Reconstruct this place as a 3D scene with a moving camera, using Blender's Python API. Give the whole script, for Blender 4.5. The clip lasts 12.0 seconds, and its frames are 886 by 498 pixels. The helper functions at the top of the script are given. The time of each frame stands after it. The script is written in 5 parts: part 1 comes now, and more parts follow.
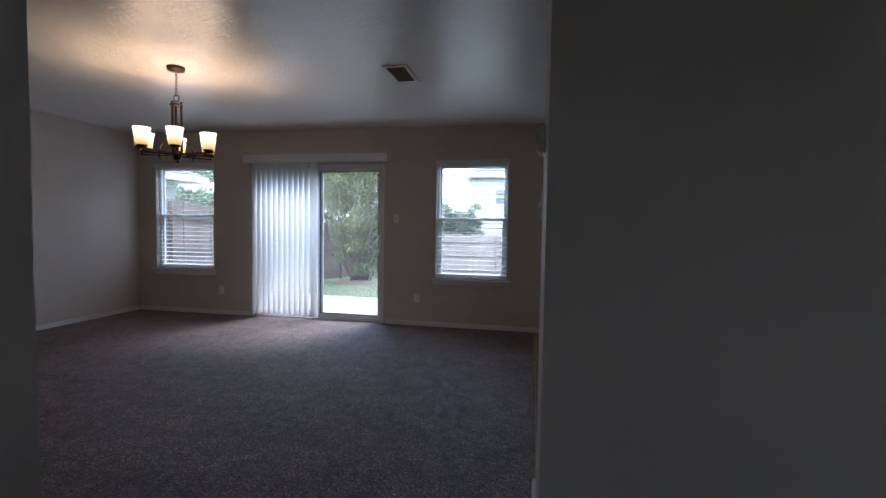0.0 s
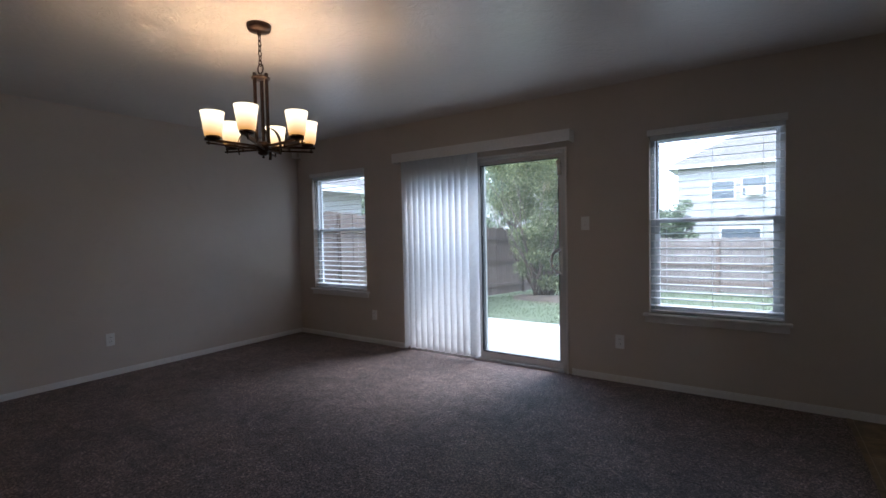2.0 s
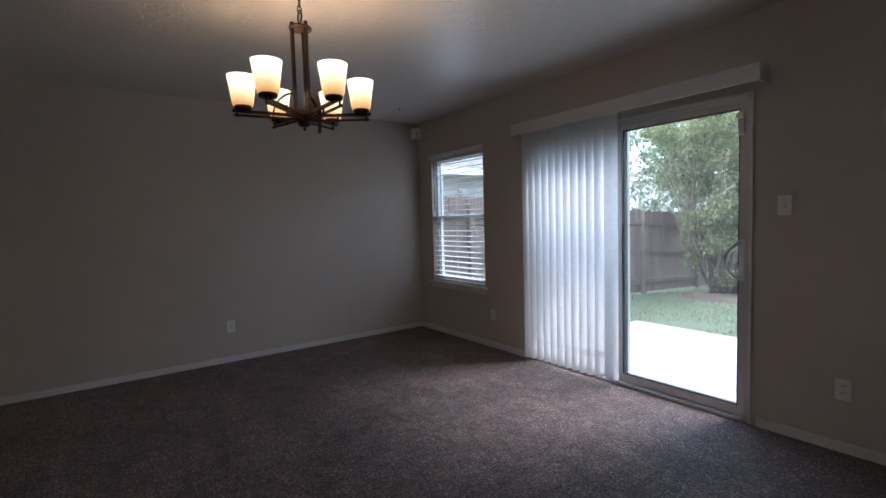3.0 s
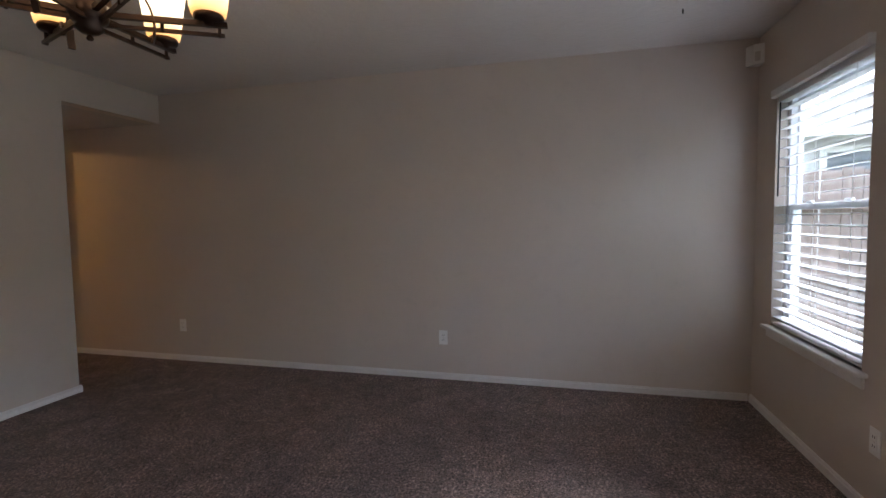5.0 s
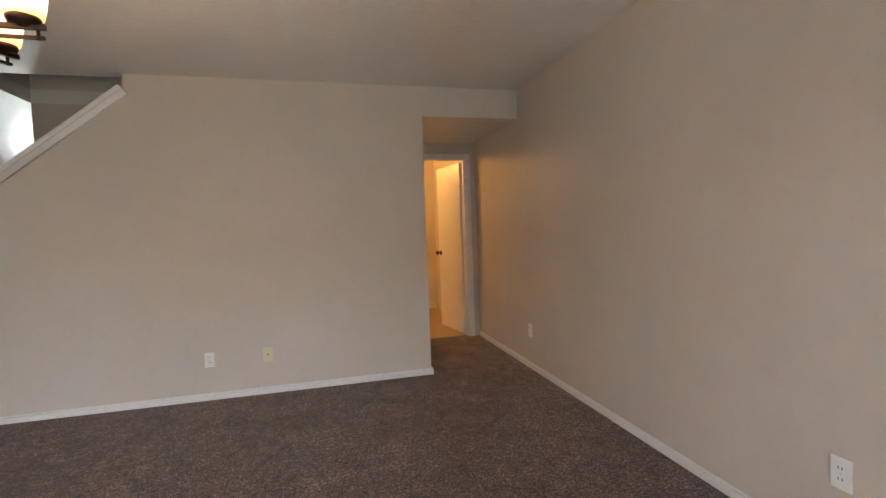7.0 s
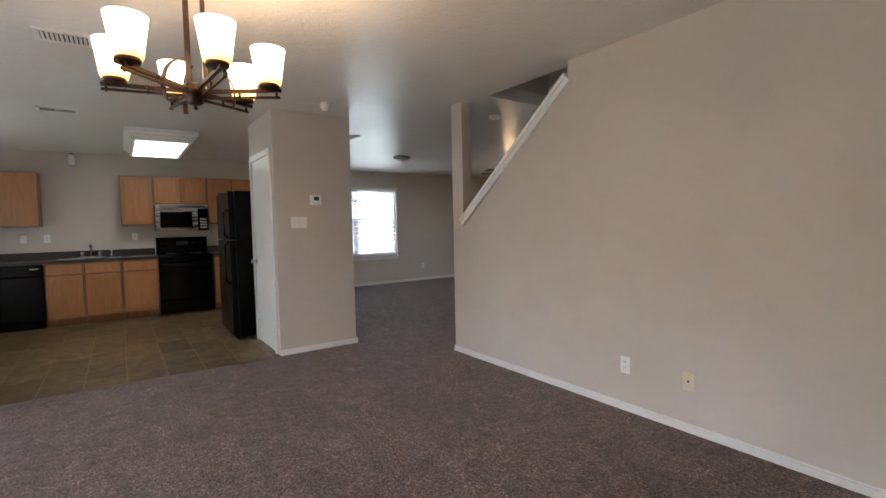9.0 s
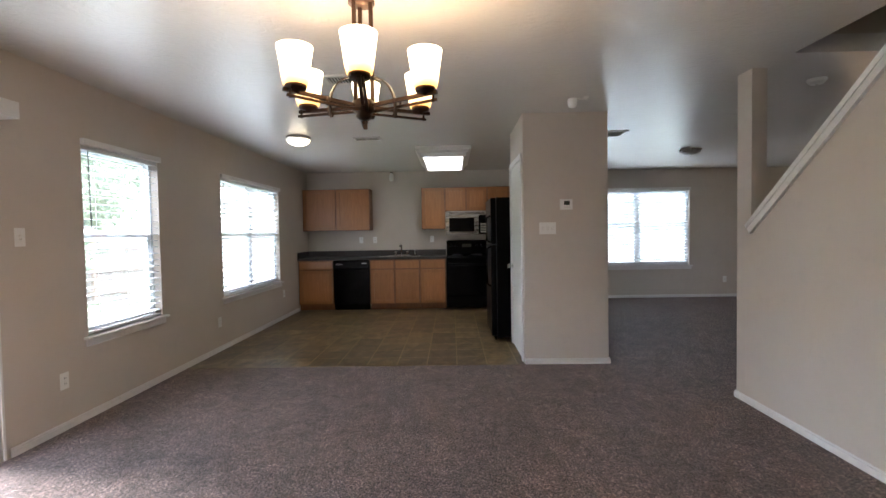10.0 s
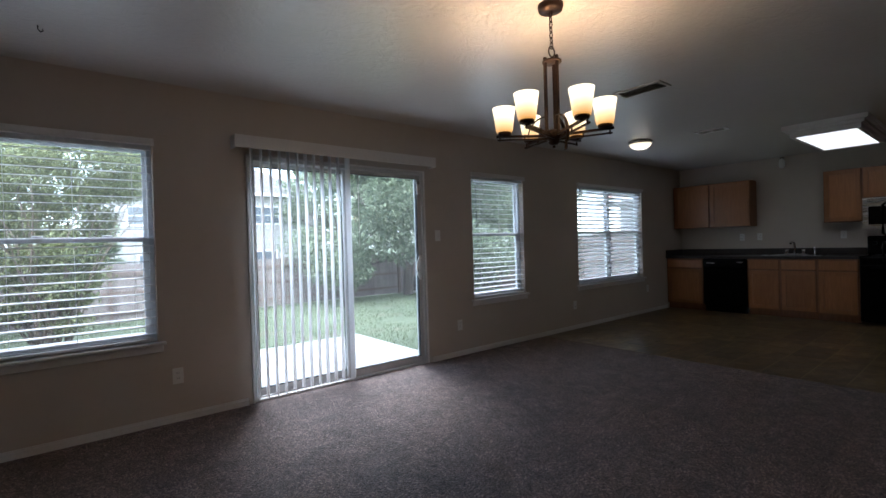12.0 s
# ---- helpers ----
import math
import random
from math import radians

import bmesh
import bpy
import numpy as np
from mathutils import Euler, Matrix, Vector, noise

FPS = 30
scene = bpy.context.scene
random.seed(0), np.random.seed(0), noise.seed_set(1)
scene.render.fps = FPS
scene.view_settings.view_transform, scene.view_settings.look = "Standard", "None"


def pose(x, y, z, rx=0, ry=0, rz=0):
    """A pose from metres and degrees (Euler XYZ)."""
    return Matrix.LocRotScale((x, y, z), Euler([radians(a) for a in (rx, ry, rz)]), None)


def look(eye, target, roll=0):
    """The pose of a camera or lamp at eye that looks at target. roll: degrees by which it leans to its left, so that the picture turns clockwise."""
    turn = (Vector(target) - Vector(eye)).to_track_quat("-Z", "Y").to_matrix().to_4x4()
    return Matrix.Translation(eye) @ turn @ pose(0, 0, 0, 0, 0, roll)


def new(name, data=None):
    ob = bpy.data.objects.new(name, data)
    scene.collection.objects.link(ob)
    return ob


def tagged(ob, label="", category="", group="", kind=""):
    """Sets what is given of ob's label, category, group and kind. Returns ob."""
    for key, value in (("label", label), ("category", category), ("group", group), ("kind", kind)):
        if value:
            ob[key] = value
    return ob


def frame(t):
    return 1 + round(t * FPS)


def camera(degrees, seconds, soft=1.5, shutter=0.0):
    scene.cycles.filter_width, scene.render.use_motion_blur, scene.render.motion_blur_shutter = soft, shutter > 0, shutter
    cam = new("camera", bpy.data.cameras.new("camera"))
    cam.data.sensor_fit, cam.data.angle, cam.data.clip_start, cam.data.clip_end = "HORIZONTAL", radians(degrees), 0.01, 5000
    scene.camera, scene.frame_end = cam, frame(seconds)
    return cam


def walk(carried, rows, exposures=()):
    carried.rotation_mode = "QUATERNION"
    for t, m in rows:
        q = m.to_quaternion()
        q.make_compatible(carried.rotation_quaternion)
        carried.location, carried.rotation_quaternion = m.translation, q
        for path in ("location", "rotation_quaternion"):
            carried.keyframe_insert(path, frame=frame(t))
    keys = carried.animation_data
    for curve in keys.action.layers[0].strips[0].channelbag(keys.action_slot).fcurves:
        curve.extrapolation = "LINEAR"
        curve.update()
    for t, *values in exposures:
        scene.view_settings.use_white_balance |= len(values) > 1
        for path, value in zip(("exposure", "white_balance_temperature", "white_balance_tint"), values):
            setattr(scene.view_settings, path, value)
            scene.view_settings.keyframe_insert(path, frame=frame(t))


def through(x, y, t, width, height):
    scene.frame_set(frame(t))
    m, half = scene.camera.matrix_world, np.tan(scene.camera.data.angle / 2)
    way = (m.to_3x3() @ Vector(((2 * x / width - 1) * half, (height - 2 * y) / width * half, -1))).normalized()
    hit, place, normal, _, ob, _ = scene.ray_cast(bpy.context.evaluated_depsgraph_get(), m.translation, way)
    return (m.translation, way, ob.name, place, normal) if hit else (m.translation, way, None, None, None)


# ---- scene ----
cam = camera(87.4, 12.0)
PATH = [
    (0, (5.545, -5.649, 1.265), (5.156, -3.69, 1.165), 0.9),
    (0.5, (5.412, -5.308, 1.331), (4.83, -3.399, 1.202), 0.2),
    (1, (5.262, -4.939, 1.316), (4.442, -3.116, 1.242), -0.9),
    (1.5, (5.19, -4.527, 1.303), (4.205, -2.787, 1.239), -0.8),
    (2, (5.064, -4.028, 1.297), (3.937, -2.378, 1.223), -1.2),
    (2.5, (4.955, -3.55, 1.288), (3.576, -2.104, 1.207), -1.4),
    (2.7, (4.899, -3.414, 1.308), (3.422, -2.07, 1.207), -1.6),
    (4.5, (4.059, -1.573, 1.323), (2.064, -1.577, 1.182), -0.2),
    (5, (3.615, -1.298, 1.299), (1.68, -1.788, 1.175), -0.8),
    (5.5, (3.227, -1.039, 1.301), (1.448, -1.943, 1.174), -0.1),
    (6, (2.687, -0.896, 1.295), (1.212, -2.238, 1.148), -0.9),
    (6.5, (2.196, -0.856, 1.268), (1.176, -2.573, 1.169), -1.8),
    (6.7, (2.021, -0.898, 1.268), (1.209, -2.723, 1.178), -2.0),
    (8.3, (0.854, -1.668, 1.309), (1.785, -3.435, 1.201), -1.2),
    (8.5, (0.808, -1.789, 1.316), (1.967, -3.415, 1.208), -1.2),
    (9, (0.787, -2.14, 1.3), (2.426, -3.281, 1.194), -1.3),
    (9.5, (0.842, -2.412, 1.29), (2.754, -2.988, 1.184), -1.1),
    (10, (0.955, -2.717, 1.324), (2.954, -2.677, 1.256), -1.0),
    (10.5, (1.064, -2.975, 1.302), (2.985, -2.42, 1.235), -0.5),
    (11, (1.047, -3.322, 1.313), (2.717, -2.222, 1.271), -0.4),
    (11.5, (0.897, -3.574, 1.313), (2.313, -2.162, 1.284), -0.6),
    (12, (0.699, -3.912, 1.249), (1.962, -2.362, 1.229), -1.7),
]
EXPOSURE = [(0.0, 3.45, 5400, 14.5), (1.0, 3.15, 5470, 14), (2.7, 3.17, 5530, 14), (4.5, 3.42, 5650, 14), (5.0, 4.12, 5900, 15.5), (5.5, 4.72, 6170, 15), (6.5, 5.2, 6520, 14), (8.5, 5.42, 6300, 13), (10.5, 5.27, 5920, 12), (11.0, 4.7, 5730, 12), (11.5, 3.8, 5680, 12), (12.0, 3.32, 5640, 12)]
walk(cam, [(t, look(eye, target, roll)) for t, eye, target, roll in PATH], exposures=EXPOSURE)

# ---- light ----
SUN_EL, SUN_ROT = radians(52), radians(200)
world = bpy.data.worlds.new("overcast_sky")
scene.world = world
world.use_nodes = True
wn = world.node_tree.nodes
sky = wn.new("ShaderNodeTexSky")
sky.sky_type = "NISHITA"
sky.sun_disc = False
sky.sun_elevation = SUN_EL
sky.sun_rotation = SUN_ROT
sky.air_density = 1.0
sky.dust_density = 2.0
sky.ozone_density = 1.0
haze = wn.new("ShaderNodeHueSaturation")
haze.inputs["Saturation"].default_value = 0.45
world.node_tree.links.new(sky.outputs[0], haze.inputs["Color"])
world.node_tree.links.new(haze.outputs[0], wn["Background"].inputs[0])
wn["Background"].inputs[1].default_value = 0.15
sun = new("sun", bpy.data.lights.new("sun", "SUN"))
sun.data.energy = 0.65
sun.data.angle = radians(25)
sun.data.color = (1.0, 0.96, 0.9)
sun.matrix_world = pose(0, 0, 20, 38, 0, 160)


def lamp(name, x, y, z, watts, color, radius=0.03):
    ob = new(name, bpy.data.lights.new(name, "POINT"))
    ob.data.energy, ob.data.color, ob.data.shadow_soft_size = watts, color, radius
    ob.location = (x, y, z)
    return ob


WARM = (1.0, 0.66, 0.37)

# ---- materials ----


def material(name):
    m = bpy.data.materials.new(name)
    m.use_nodes = True
    nt = m.node_tree
    return m, nt, nt.nodes, nt.links, nt.nodes["Principled BSDF"]


def coords(nt, scale=(1, 1, 1)):
    mp = nt.nodes.new("ShaderNodeMapping")
    mp.inputs["Scale"].default_value = scale
    geo = nt.nodes.new("ShaderNodeNewGeometry")
    nt.links.new(geo.outputs["Position"], mp.inputs["Vector"])
    return mp.outputs[0]


def noise_tex(nt, vec, scale, detail=4, rough=0.6, distort=0.0):
    n = nt.nodes.new("ShaderNodeTexNoise")
    n.inputs["Scale"].default_value = scale
    n.inputs["Detail"].default_value = detail
    n.inputs["Roughness"].default_value = rough
    n.inputs["Distortion"].default_value = distort
    nt.links.new(vec, n.inputs["Vector"])
    return n.outputs["Fac"]


def ramp(nt, fac, stops):
    r = nt.nodes.new("ShaderNodeValToRGB")
    while len(r.color_ramp.elements) < len(stops):
        r.color_ramp.elements.new(0.5)
    for e, (p, c) in zip(r.color_ramp.elements, stops):
        e.position, e.color = p, (*c, 1)
    nt.links.new(fac, r.inputs[0])
    return r.outputs[0]


def mixed(nt, a, b, fac, mode="MIX"):
    m = nt.nodes.new("ShaderNodeMix")
    m.data_type, m.blend_type = "RGBA", mode
    for sock, val in ((m.inputs[0], fac), (m.inputs[6], a), (m.inputs[7], b)):
        if isinstance(val, (int, float)):
            sock.default_value = val
        elif isinstance(val, tuple):
            sock.default_value = (*val, 1)
        else:
            nt.links.new(val, sock)
    return m.outputs[2]


def bump(nt, bsdf, height, strength, distance):
    b = nt.nodes.new("ShaderNodeBump")
    b.inputs["Strength"].default_value = strength
    b.inputs["Distance"].default_value = distance
    nt.links.new(height, b.inputs["Height"])
    nt.links.new(b.outputs[0], bsdf.inputs["Normal"])
    return b


def vary(c, k):
    return tuple(min(1.0, max(0.0, v * k)) for v in c)


def surface(name, color, rough=0.5, metal=0.0, grain=60.0, spread=0.08, blotch=2.0, bumpy=0.1, depth=0.001, stretch=(1, 1, 1), spec=0.5, coat=0.0):
    """Paint, metal, plastic: two scales of variation and fine relief."""
    m, nt, nodes, links, b = material(name)
    v = coords(nt, stretch)
    fine = noise_tex(nt, v, grain, 5)
    broad = noise_tex(nt, v, blotch, 3)
    c1 = ramp(nt, fine, [(0.3, vary(color, 1 - spread)), (0.7, vary(color, 1 + spread))])
    c2 = ramp(nt, broad, [(0.3, (1 - spread,) * 3), (0.7, (1.0,) * 3)])
    links.new(mixed(nt, c1, c2, 1.0, "MULTIPLY"), b.inputs["Base Color"])
    rr = ramp(nt, broad, [(0.3, (max(0.02, rough - 0.06),) * 3), (0.7, (min(1, rough + 0.06),) * 3)])
    links.new(rr, b.inputs["Roughness"])
    b.inputs["Metallic"].default_value = metal
    b.inputs["Specular IOR Level"].default_value = spec
    b.inputs["Coat Weight"].default_value = coat
    if bumpy:
        bump(nt, b, fine, bumpy, depth)
    return m


def wall_paint(name, color):
    m, nt, nodes, links, b = material(name)
    v = coords(nt)
    peel = noise_tex(nt, v, 130, 2, 0.5)
    broad = noise_tex(nt, v, 1.1, 4, 0.6)
    scuff = noise_tex(nt, v, 9, 5, 0.7)
    c = ramp(nt, broad, [(0.3, vary(color, 0.95)), (0.7, vary(color, 1.03))])
    s = ramp(nt, scuff, [(0.25, (0.95, 0.95, 0.95)), (0.45, (1, 1, 1))])
    links.new(mixed(nt, c, s, 1.0, "MULTIPLY"), b.inputs["Base Color"])
    b.inputs["Roughness"].default_value = 0.55
    b.inputs["Specular IOR Level"].default_value = 0.35
    bump(nt, b, peel, 0.25, 0.0015)
    return m


def ceiling_paint():
    m, nt, nodes, links, b = material("textured_ceiling_paint")
    v = coords(nt)
    trowel = noise_tex(nt, v, 13, 5, 0.62, 1.6)
    flat = ramp(nt, trowel, [(0.36, (0, 0, 0)), (0.62, (1, 1, 1))])
    fine = noise_tex(nt, v, 110, 3)
    broad = noise_tex(nt, v, 0.9, 3)
    col = ramp(nt, broad, [(0.3, (0.73, 0.70, 0.665)), (0.7, (0.78, 0.75, 0.715))])
    links.new(col, b.inputs["Base Color"])
    b.inputs["Roughness"].default_value = 0.27
    b.inputs["Specular IOR Level"].default_value = 1.0
    b1 = nodes.new("ShaderNodeBump")
    b1.inputs["Strength"].default_value, b1.inputs["Distance"].default_value = 0.2, 0.0012
    links.new(fine, b1.inputs["Height"])
    b2 = bump(nt, b, flat, 0.3, 0.0045)
    links.new(b1.outputs[0], b2.inputs["Normal"])
    return m


def carpet_mat():
    m, nt, nodes, links, b = material("brown_carpet")
    v = coords(nt)
    tuft = noise_tex(nt, v, 76, 4, 0.76)
    clump = noise_tex(nt, v, 34, 4, 0.72)
    tread = noise_tex(nt, coords(nt, (1.0, 1.6, 1)), 2.2, 5, 0.65, 1.2)
    c = ramp(nt, tuft, [(0.39, (0.0076, 0.0047, 0.004)), (0.5, (0.074, 0.0445, 0.037)), (0.61, (0.37, 0.262, 0.226))])
    c = mixed(nt, c, ramp(nt, clump, [(0.34, (0.5,) * 3), (0.5, (0.95,) * 3), (0.66, (1.6,) * 3)]), 1.0, "MULTIPLY")
    c = mixed(nt, c, ramp(nt, tread, [(0.33, (0.66,) * 3), (0.52, (0.98,) * 3), (0.66, (1.32,) * 3)]), 1.0, "MULTIPLY")
    streak = noise_tex(nt, coords(nt, (0.8, 4.5, 1)), 3.0, 4, 0.6, 0.8)
    c = mixed(nt, c, ramp(nt, streak, [(0.36, (0.88,) * 3), (0.62, (1.08,) * 3)]), 1.0, "MULTIPLY")
    nap = noise_tex(nt, coords(nt, (1.5, 1.0, 1)), 6.5, 4, 0.62, 1.6)
    c = mixed(nt, c, ramp(nt, nap, [(0.36, (0.79,) * 3), (0.5, (0.99,) * 3), (0.64, (1.27,) * 3)]), 1.0, "MULTIPLY")
    links.new(c, b.inputs["Base Color"])
    b.inputs["Roughness"].default_value = 0.52
    b.inputs["Specular IOR Level"].default_value = 0.42
    b.inputs["Sheen Roughness"].default_value = 0.4
    b.inputs["Sheen Tint"].default_value = (0.88, 0.72, 0.67, 1)
    links.new(ramp(nt, nap, [(0.36, (0.16,) * 3), (0.64, (0.34,) * 3)]), b.inputs["Sheen Weight"])
    hgt = mixed(nt, tuft, clump, 0.45)
    bump(nt, b, hgt, 1.0, 0.026)
    return m


def vinyl_mat():
    m, nt, nodes, links, b = material("brown_vinyl_tile")
    info = nodes.new("ShaderNodeObjectInfo")
    v = coords(nt)
    n1 = noise_tex(nt, coords(nt, (1.0, 1.3, 1)), 5, 6, 0.68, 0.6)
    n2 = noise_tex(nt, v, 60, 4)
    c = ramp(nt, n1, [(0.32, (0.05, 0.032, 0.016)), (0.5, (0.145, 0.098, 0.05)), (0.68, (0.27, 0.195, 0.11))])
    tone = ramp(nt, info.outputs["Random"], [(0.0, (0.6, 0.57, 0.53)), (0.5, (0.92, 0.9, 0.85)), (1.0, (1.35, 1.29, 1.17))])
    c = mixed(nt, c, tone, 1.0, "MULTIPLY")
    links.new(mixed(nt, c, ramp(nt, n2, [(0.3, (0.88,) * 3), (0.7, (1.06,) * 3)]), 1.0, "MULTIPLY"), b.inputs["Base Color"])
    b.inputs["Roughness"].default_value = 0.3
    bump(nt, b, n2, 0.12, 0.001)
    return m


def wood_mat(name, dark, light, rough=0.45, axis="z", scale=1.0, coat=0.0):
    m, nt, nodes, links, b = material(name)
    st = {"z": (14, 14, 1.0), "x": (1.0, 14, 14), "y": (14, 1.0, 14)}[axis]
    v = coords(nt, tuple(s * scale for s in st))
    info = nodes.new("ShaderNodeObjectInfo")
    g = noise_tex(nt, v, 2.2, 3, 0.55, 1.0)
    f = noise_tex(nt, v, 6, 3, 0.55)
    c = ramp(nt, g, [(0.28, dark), (0.72, light)])
    c = mixed(nt, c, ramp(nt, f, [(0.3, (0.9,) * 3), (0.65, (1.04,) * 3)]), 1.0, "MULTIPLY")
    c = mixed(nt, c, ramp(nt, info.outputs["Random"], [(0, (0.86,) * 3), (1, (1.1,) * 3)]), 1.0, "MULTIPLY")
    links.new(c, b.inputs["Base Color"])
    b.inputs["Roughness"].default_value = rough
    b.inputs["Coat Weight"].default_value = coat
    bump(nt, b, f, 0.2, 0.001)
    return m


def glass_mat(name, tint=(0.875, 0.91, 0.91)):
    m, nt, nodes, links, b = material(name)
    out = nodes["Material Output"]
    tr = nodes.new("ShaderNodeBsdfTransparent")
    tr.inputs[0].default_value = (*tint, 1)
    gl = nodes.new("ShaderNodeBsdfGlossy")
    gl.inputs["Roughness"].default_value = 0.02
    fr = nodes.new("ShaderNodeLayerWeight")
    fr.inputs["Blend"].default_value = 0.5
    pw = nodes.new("ShaderNodeMath")
    pw.operation = "POWER"
    pw.inputs[1].default_value = 4.0
    links.new(fr.outputs["Facing"], pw.inputs[0])
    ml = nodes.new("ShaderNodeMath")
    ml.operation = "MULTIPLY_ADD"
    ml.inputs[1].default_value, ml.inputs[2].default_value = 0.5, 0.035
    links.new(pw.outputs[0], ml.inputs[0])
    mx = nodes.new("ShaderNodeMixShader")
    links.new(ml.outputs[0], mx.inputs[0])
    links.new(tr.outputs[0], mx.inputs[1])
    links.new(gl.outputs[0], mx.inputs[2])
    # A weak translucent layer paints glare haze over the view outside.
    veil = nodes.new("ShaderNodeBsdfTranslucent")
    veil.inputs[0].default_value = (0.9, 0.95, 0.95, 1)
    veiled = nodes.new("ShaderNodeMixShader")
    veiled.inputs[0].default_value = 0.012
    links.new(mx.outputs[0], veiled.inputs[1])
    links.new(veil.outputs[0], veiled.inputs[2])
    links.new(veiled.outputs[0], out.inputs[0])
    return m


def slat_mat(name, color, through=0.25):
    """White plastic that lets some daylight through."""
    m, nt, nodes, links, b = material(name)
    out = nodes["Material Output"]
    v = coords(nt)
    n = noise_tex(nt, v, 30, 3)
    c = ramp(nt, n, [(0.3, vary(color, 0.95)), (0.7, vary(color, 1.02))])
    links.new(c, b.inputs["Base Color"])
    b.inputs["Roughness"].default_value = 0.65
    b.inputs["Specular IOR Level"].default_value = 0.25
    tl = nodes.new("ShaderNodeBsdfTranslucent")
    links.new(c, tl.inputs[0])
    mx = nodes.new("ShaderNodeMixShader")
    mx.inputs[0].default_value = through
    links.new(b.outputs[0], mx.inputs[1])
    links.new(tl.outputs[0], mx.inputs[2])
    links.new(mx.outputs[0], out.inputs[0])
    return m


def glow_mat(name, low, high, s_low, s_high, z0, z1):
    """A lit lampshade or diffuser, dimmer and deeper in colour away from the bulb."""
    m, nt, nodes, links, b = material(name)
    geo = nodes.new("ShaderNodeNewGeometry")
    sep = nodes.new("ShaderNodeSeparateXYZ")
    links.new(geo.outputs["Position"], sep.inputs[0])
    mr = nodes.new("ShaderNodeMapRange")
    mr.inputs["From Min"].default_value, mr.inputs["From Max"].default_value = z0, z1
    links.new(sep.outputs["Z"], mr.inputs["Value"])
    links.new(ramp(nt, mr.outputs[0], [(0.0, low), (0.55, high), (1.0, high)]), b.inputs["Emission Color"])
    ms = nodes.new("ShaderNodeMapRange")
    ms.inputs["To Min"].default_value, ms.inputs["To Max"].default_value = s_low, s_high
    links.new(mr.outputs[0], ms.inputs["Value"])
    links.new(ms.outputs[0], b.inputs["Emission Strength"])
    b.inputs["Base Color"].default_value = (0.8, 0.75, 0.65, 1)
    b.inputs["Roughness"].default_value = 0.3
    return m


WALL = wall_paint("greige_wall_paint", (0.59, 0.522, 0.458))
CEIL = ceiling_paint()
CARPET = carpet_mat()
VINYL = vinyl_mat()
GROUT = surface("vinyl_joint", (0.36, 0.30, 0.19), 0.5)
TRIM = surface("white_trim_paint", (0.77, 0.75, 0.73), 0.38, spread=0.04, grain=40, bumpy=0.08)
DOORPAINT = surface("white_door_paint", (0.78, 0.76, 0.72), 0.35, spread=0.03, grain=25, bumpy=0.05)
VINYLFRAME = surface("white_window_vinyl", (0.72, 0.75, 0.78), 0.4, spread=0.04, bumpy=0.04)
ALU = surface("satin_aluminium_frame", (0.62, 0.62, 0.61), 0.42, 0.35, spread=0.06, bumpy=0.05)
GLASS = glass_mat("window_glass")
SLAT = slat_mat("white_blind_slat", (0.84, 0.85, 0.86), 0.1)
VANE = slat_mat("white_vinyl_vane", (0.97, 0.97, 0.975), 0.6)
BRONZE = surface("oil_rubbed_bronze", (0.060, 0.036, 0.026), 0.38, 0.75, spread=0.2, grain=50)
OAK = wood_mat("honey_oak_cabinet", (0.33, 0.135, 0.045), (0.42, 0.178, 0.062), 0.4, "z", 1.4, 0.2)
# Same oak darkened for bodies: painted shade in the gaps between doors.
OAKSHADED = wood_mat("honey_oak_gap_shade", (0.19, 0.078, 0.028), (0.29, 0.125, 0.047), 0.45, "z", 1.4, 0.1)
LAMINATE = surface("dark_grey_laminate", (0.055, 0.047, 0.044), 0.5, grain=160, spread=0.3, spec=0.3)
BLACK = surface("black_appliance_enamel", (0.0025, 0.0025, 0.003), 0.16, grain=90, spread=0.15, bumpy=0.04, spec=0.14)
BLACKTEX = surface("black_textured_steel", (0.0025, 0.0025, 0.003), 0.33, grain=400, spread=0.2, bumpy=0.2, spec=0.08)
STEEL = surface("brushed_steel", (0.42, 0.41, 0.395), 0.28, 1.0, grain=60, spread=0.05, stretch=(1, 1, 12))
CHROME = surface("chrome", (0.75, 0.75, 0.76), 0.1, 1.0, spread=0.03, bumpy=0.02)
NICKEL = surface("satin_nickel", (0.45, 0.42, 0.38), 0.28, 1.0, spread=0.08, bumpy=0.03)
PLASTIC = surface("white_plastic", (0.84, 0.83, 0.80), 0.35, spread=0.03, bumpy=0.03)
IVORY = surface("ivory_plastic", (0.72, 0.64, 0.42), 0.35, spread=0.04, bumpy=0.03)
DARK = surface("dark_gap", (0.02, 0.02, 0.02), 0.7)
# Grey painted in place of the dim inside of a ceiling duct.
DUCTSHADE = surface("grey_duct_shade", (0.13, 0.12, 0.11), 0.7)
LCD = surface("grey_lcd", (0.06, 0.07, 0.06), 0.15)
VENTMETAL = surface("painted_vent_metal", (0.64, 0.61, 0.56), 0.45, spread=0.08)
SOIL = surface("bare_soil", (0.13, 0.095, 0.068), 0.95, grain=40, spread=0.35, bumpy=0.6, depth=0.01)
TAN = surface("tan_bath_floor", (0.45, 0.33, 0.2), 0.4, grain=20, spread=0.15)
CEDAR = wood_mat("weathered_cedar", (0.15, 0.122, 0.11), (0.28, 0.24, 0.22), 0.85, "z", 1.0)
CEDARDARK = wood_mat("brown_cedar", (0.12, 0.085, 0.066), (0.215, 0.162, 0.132), 0.85, "z", 1.0)
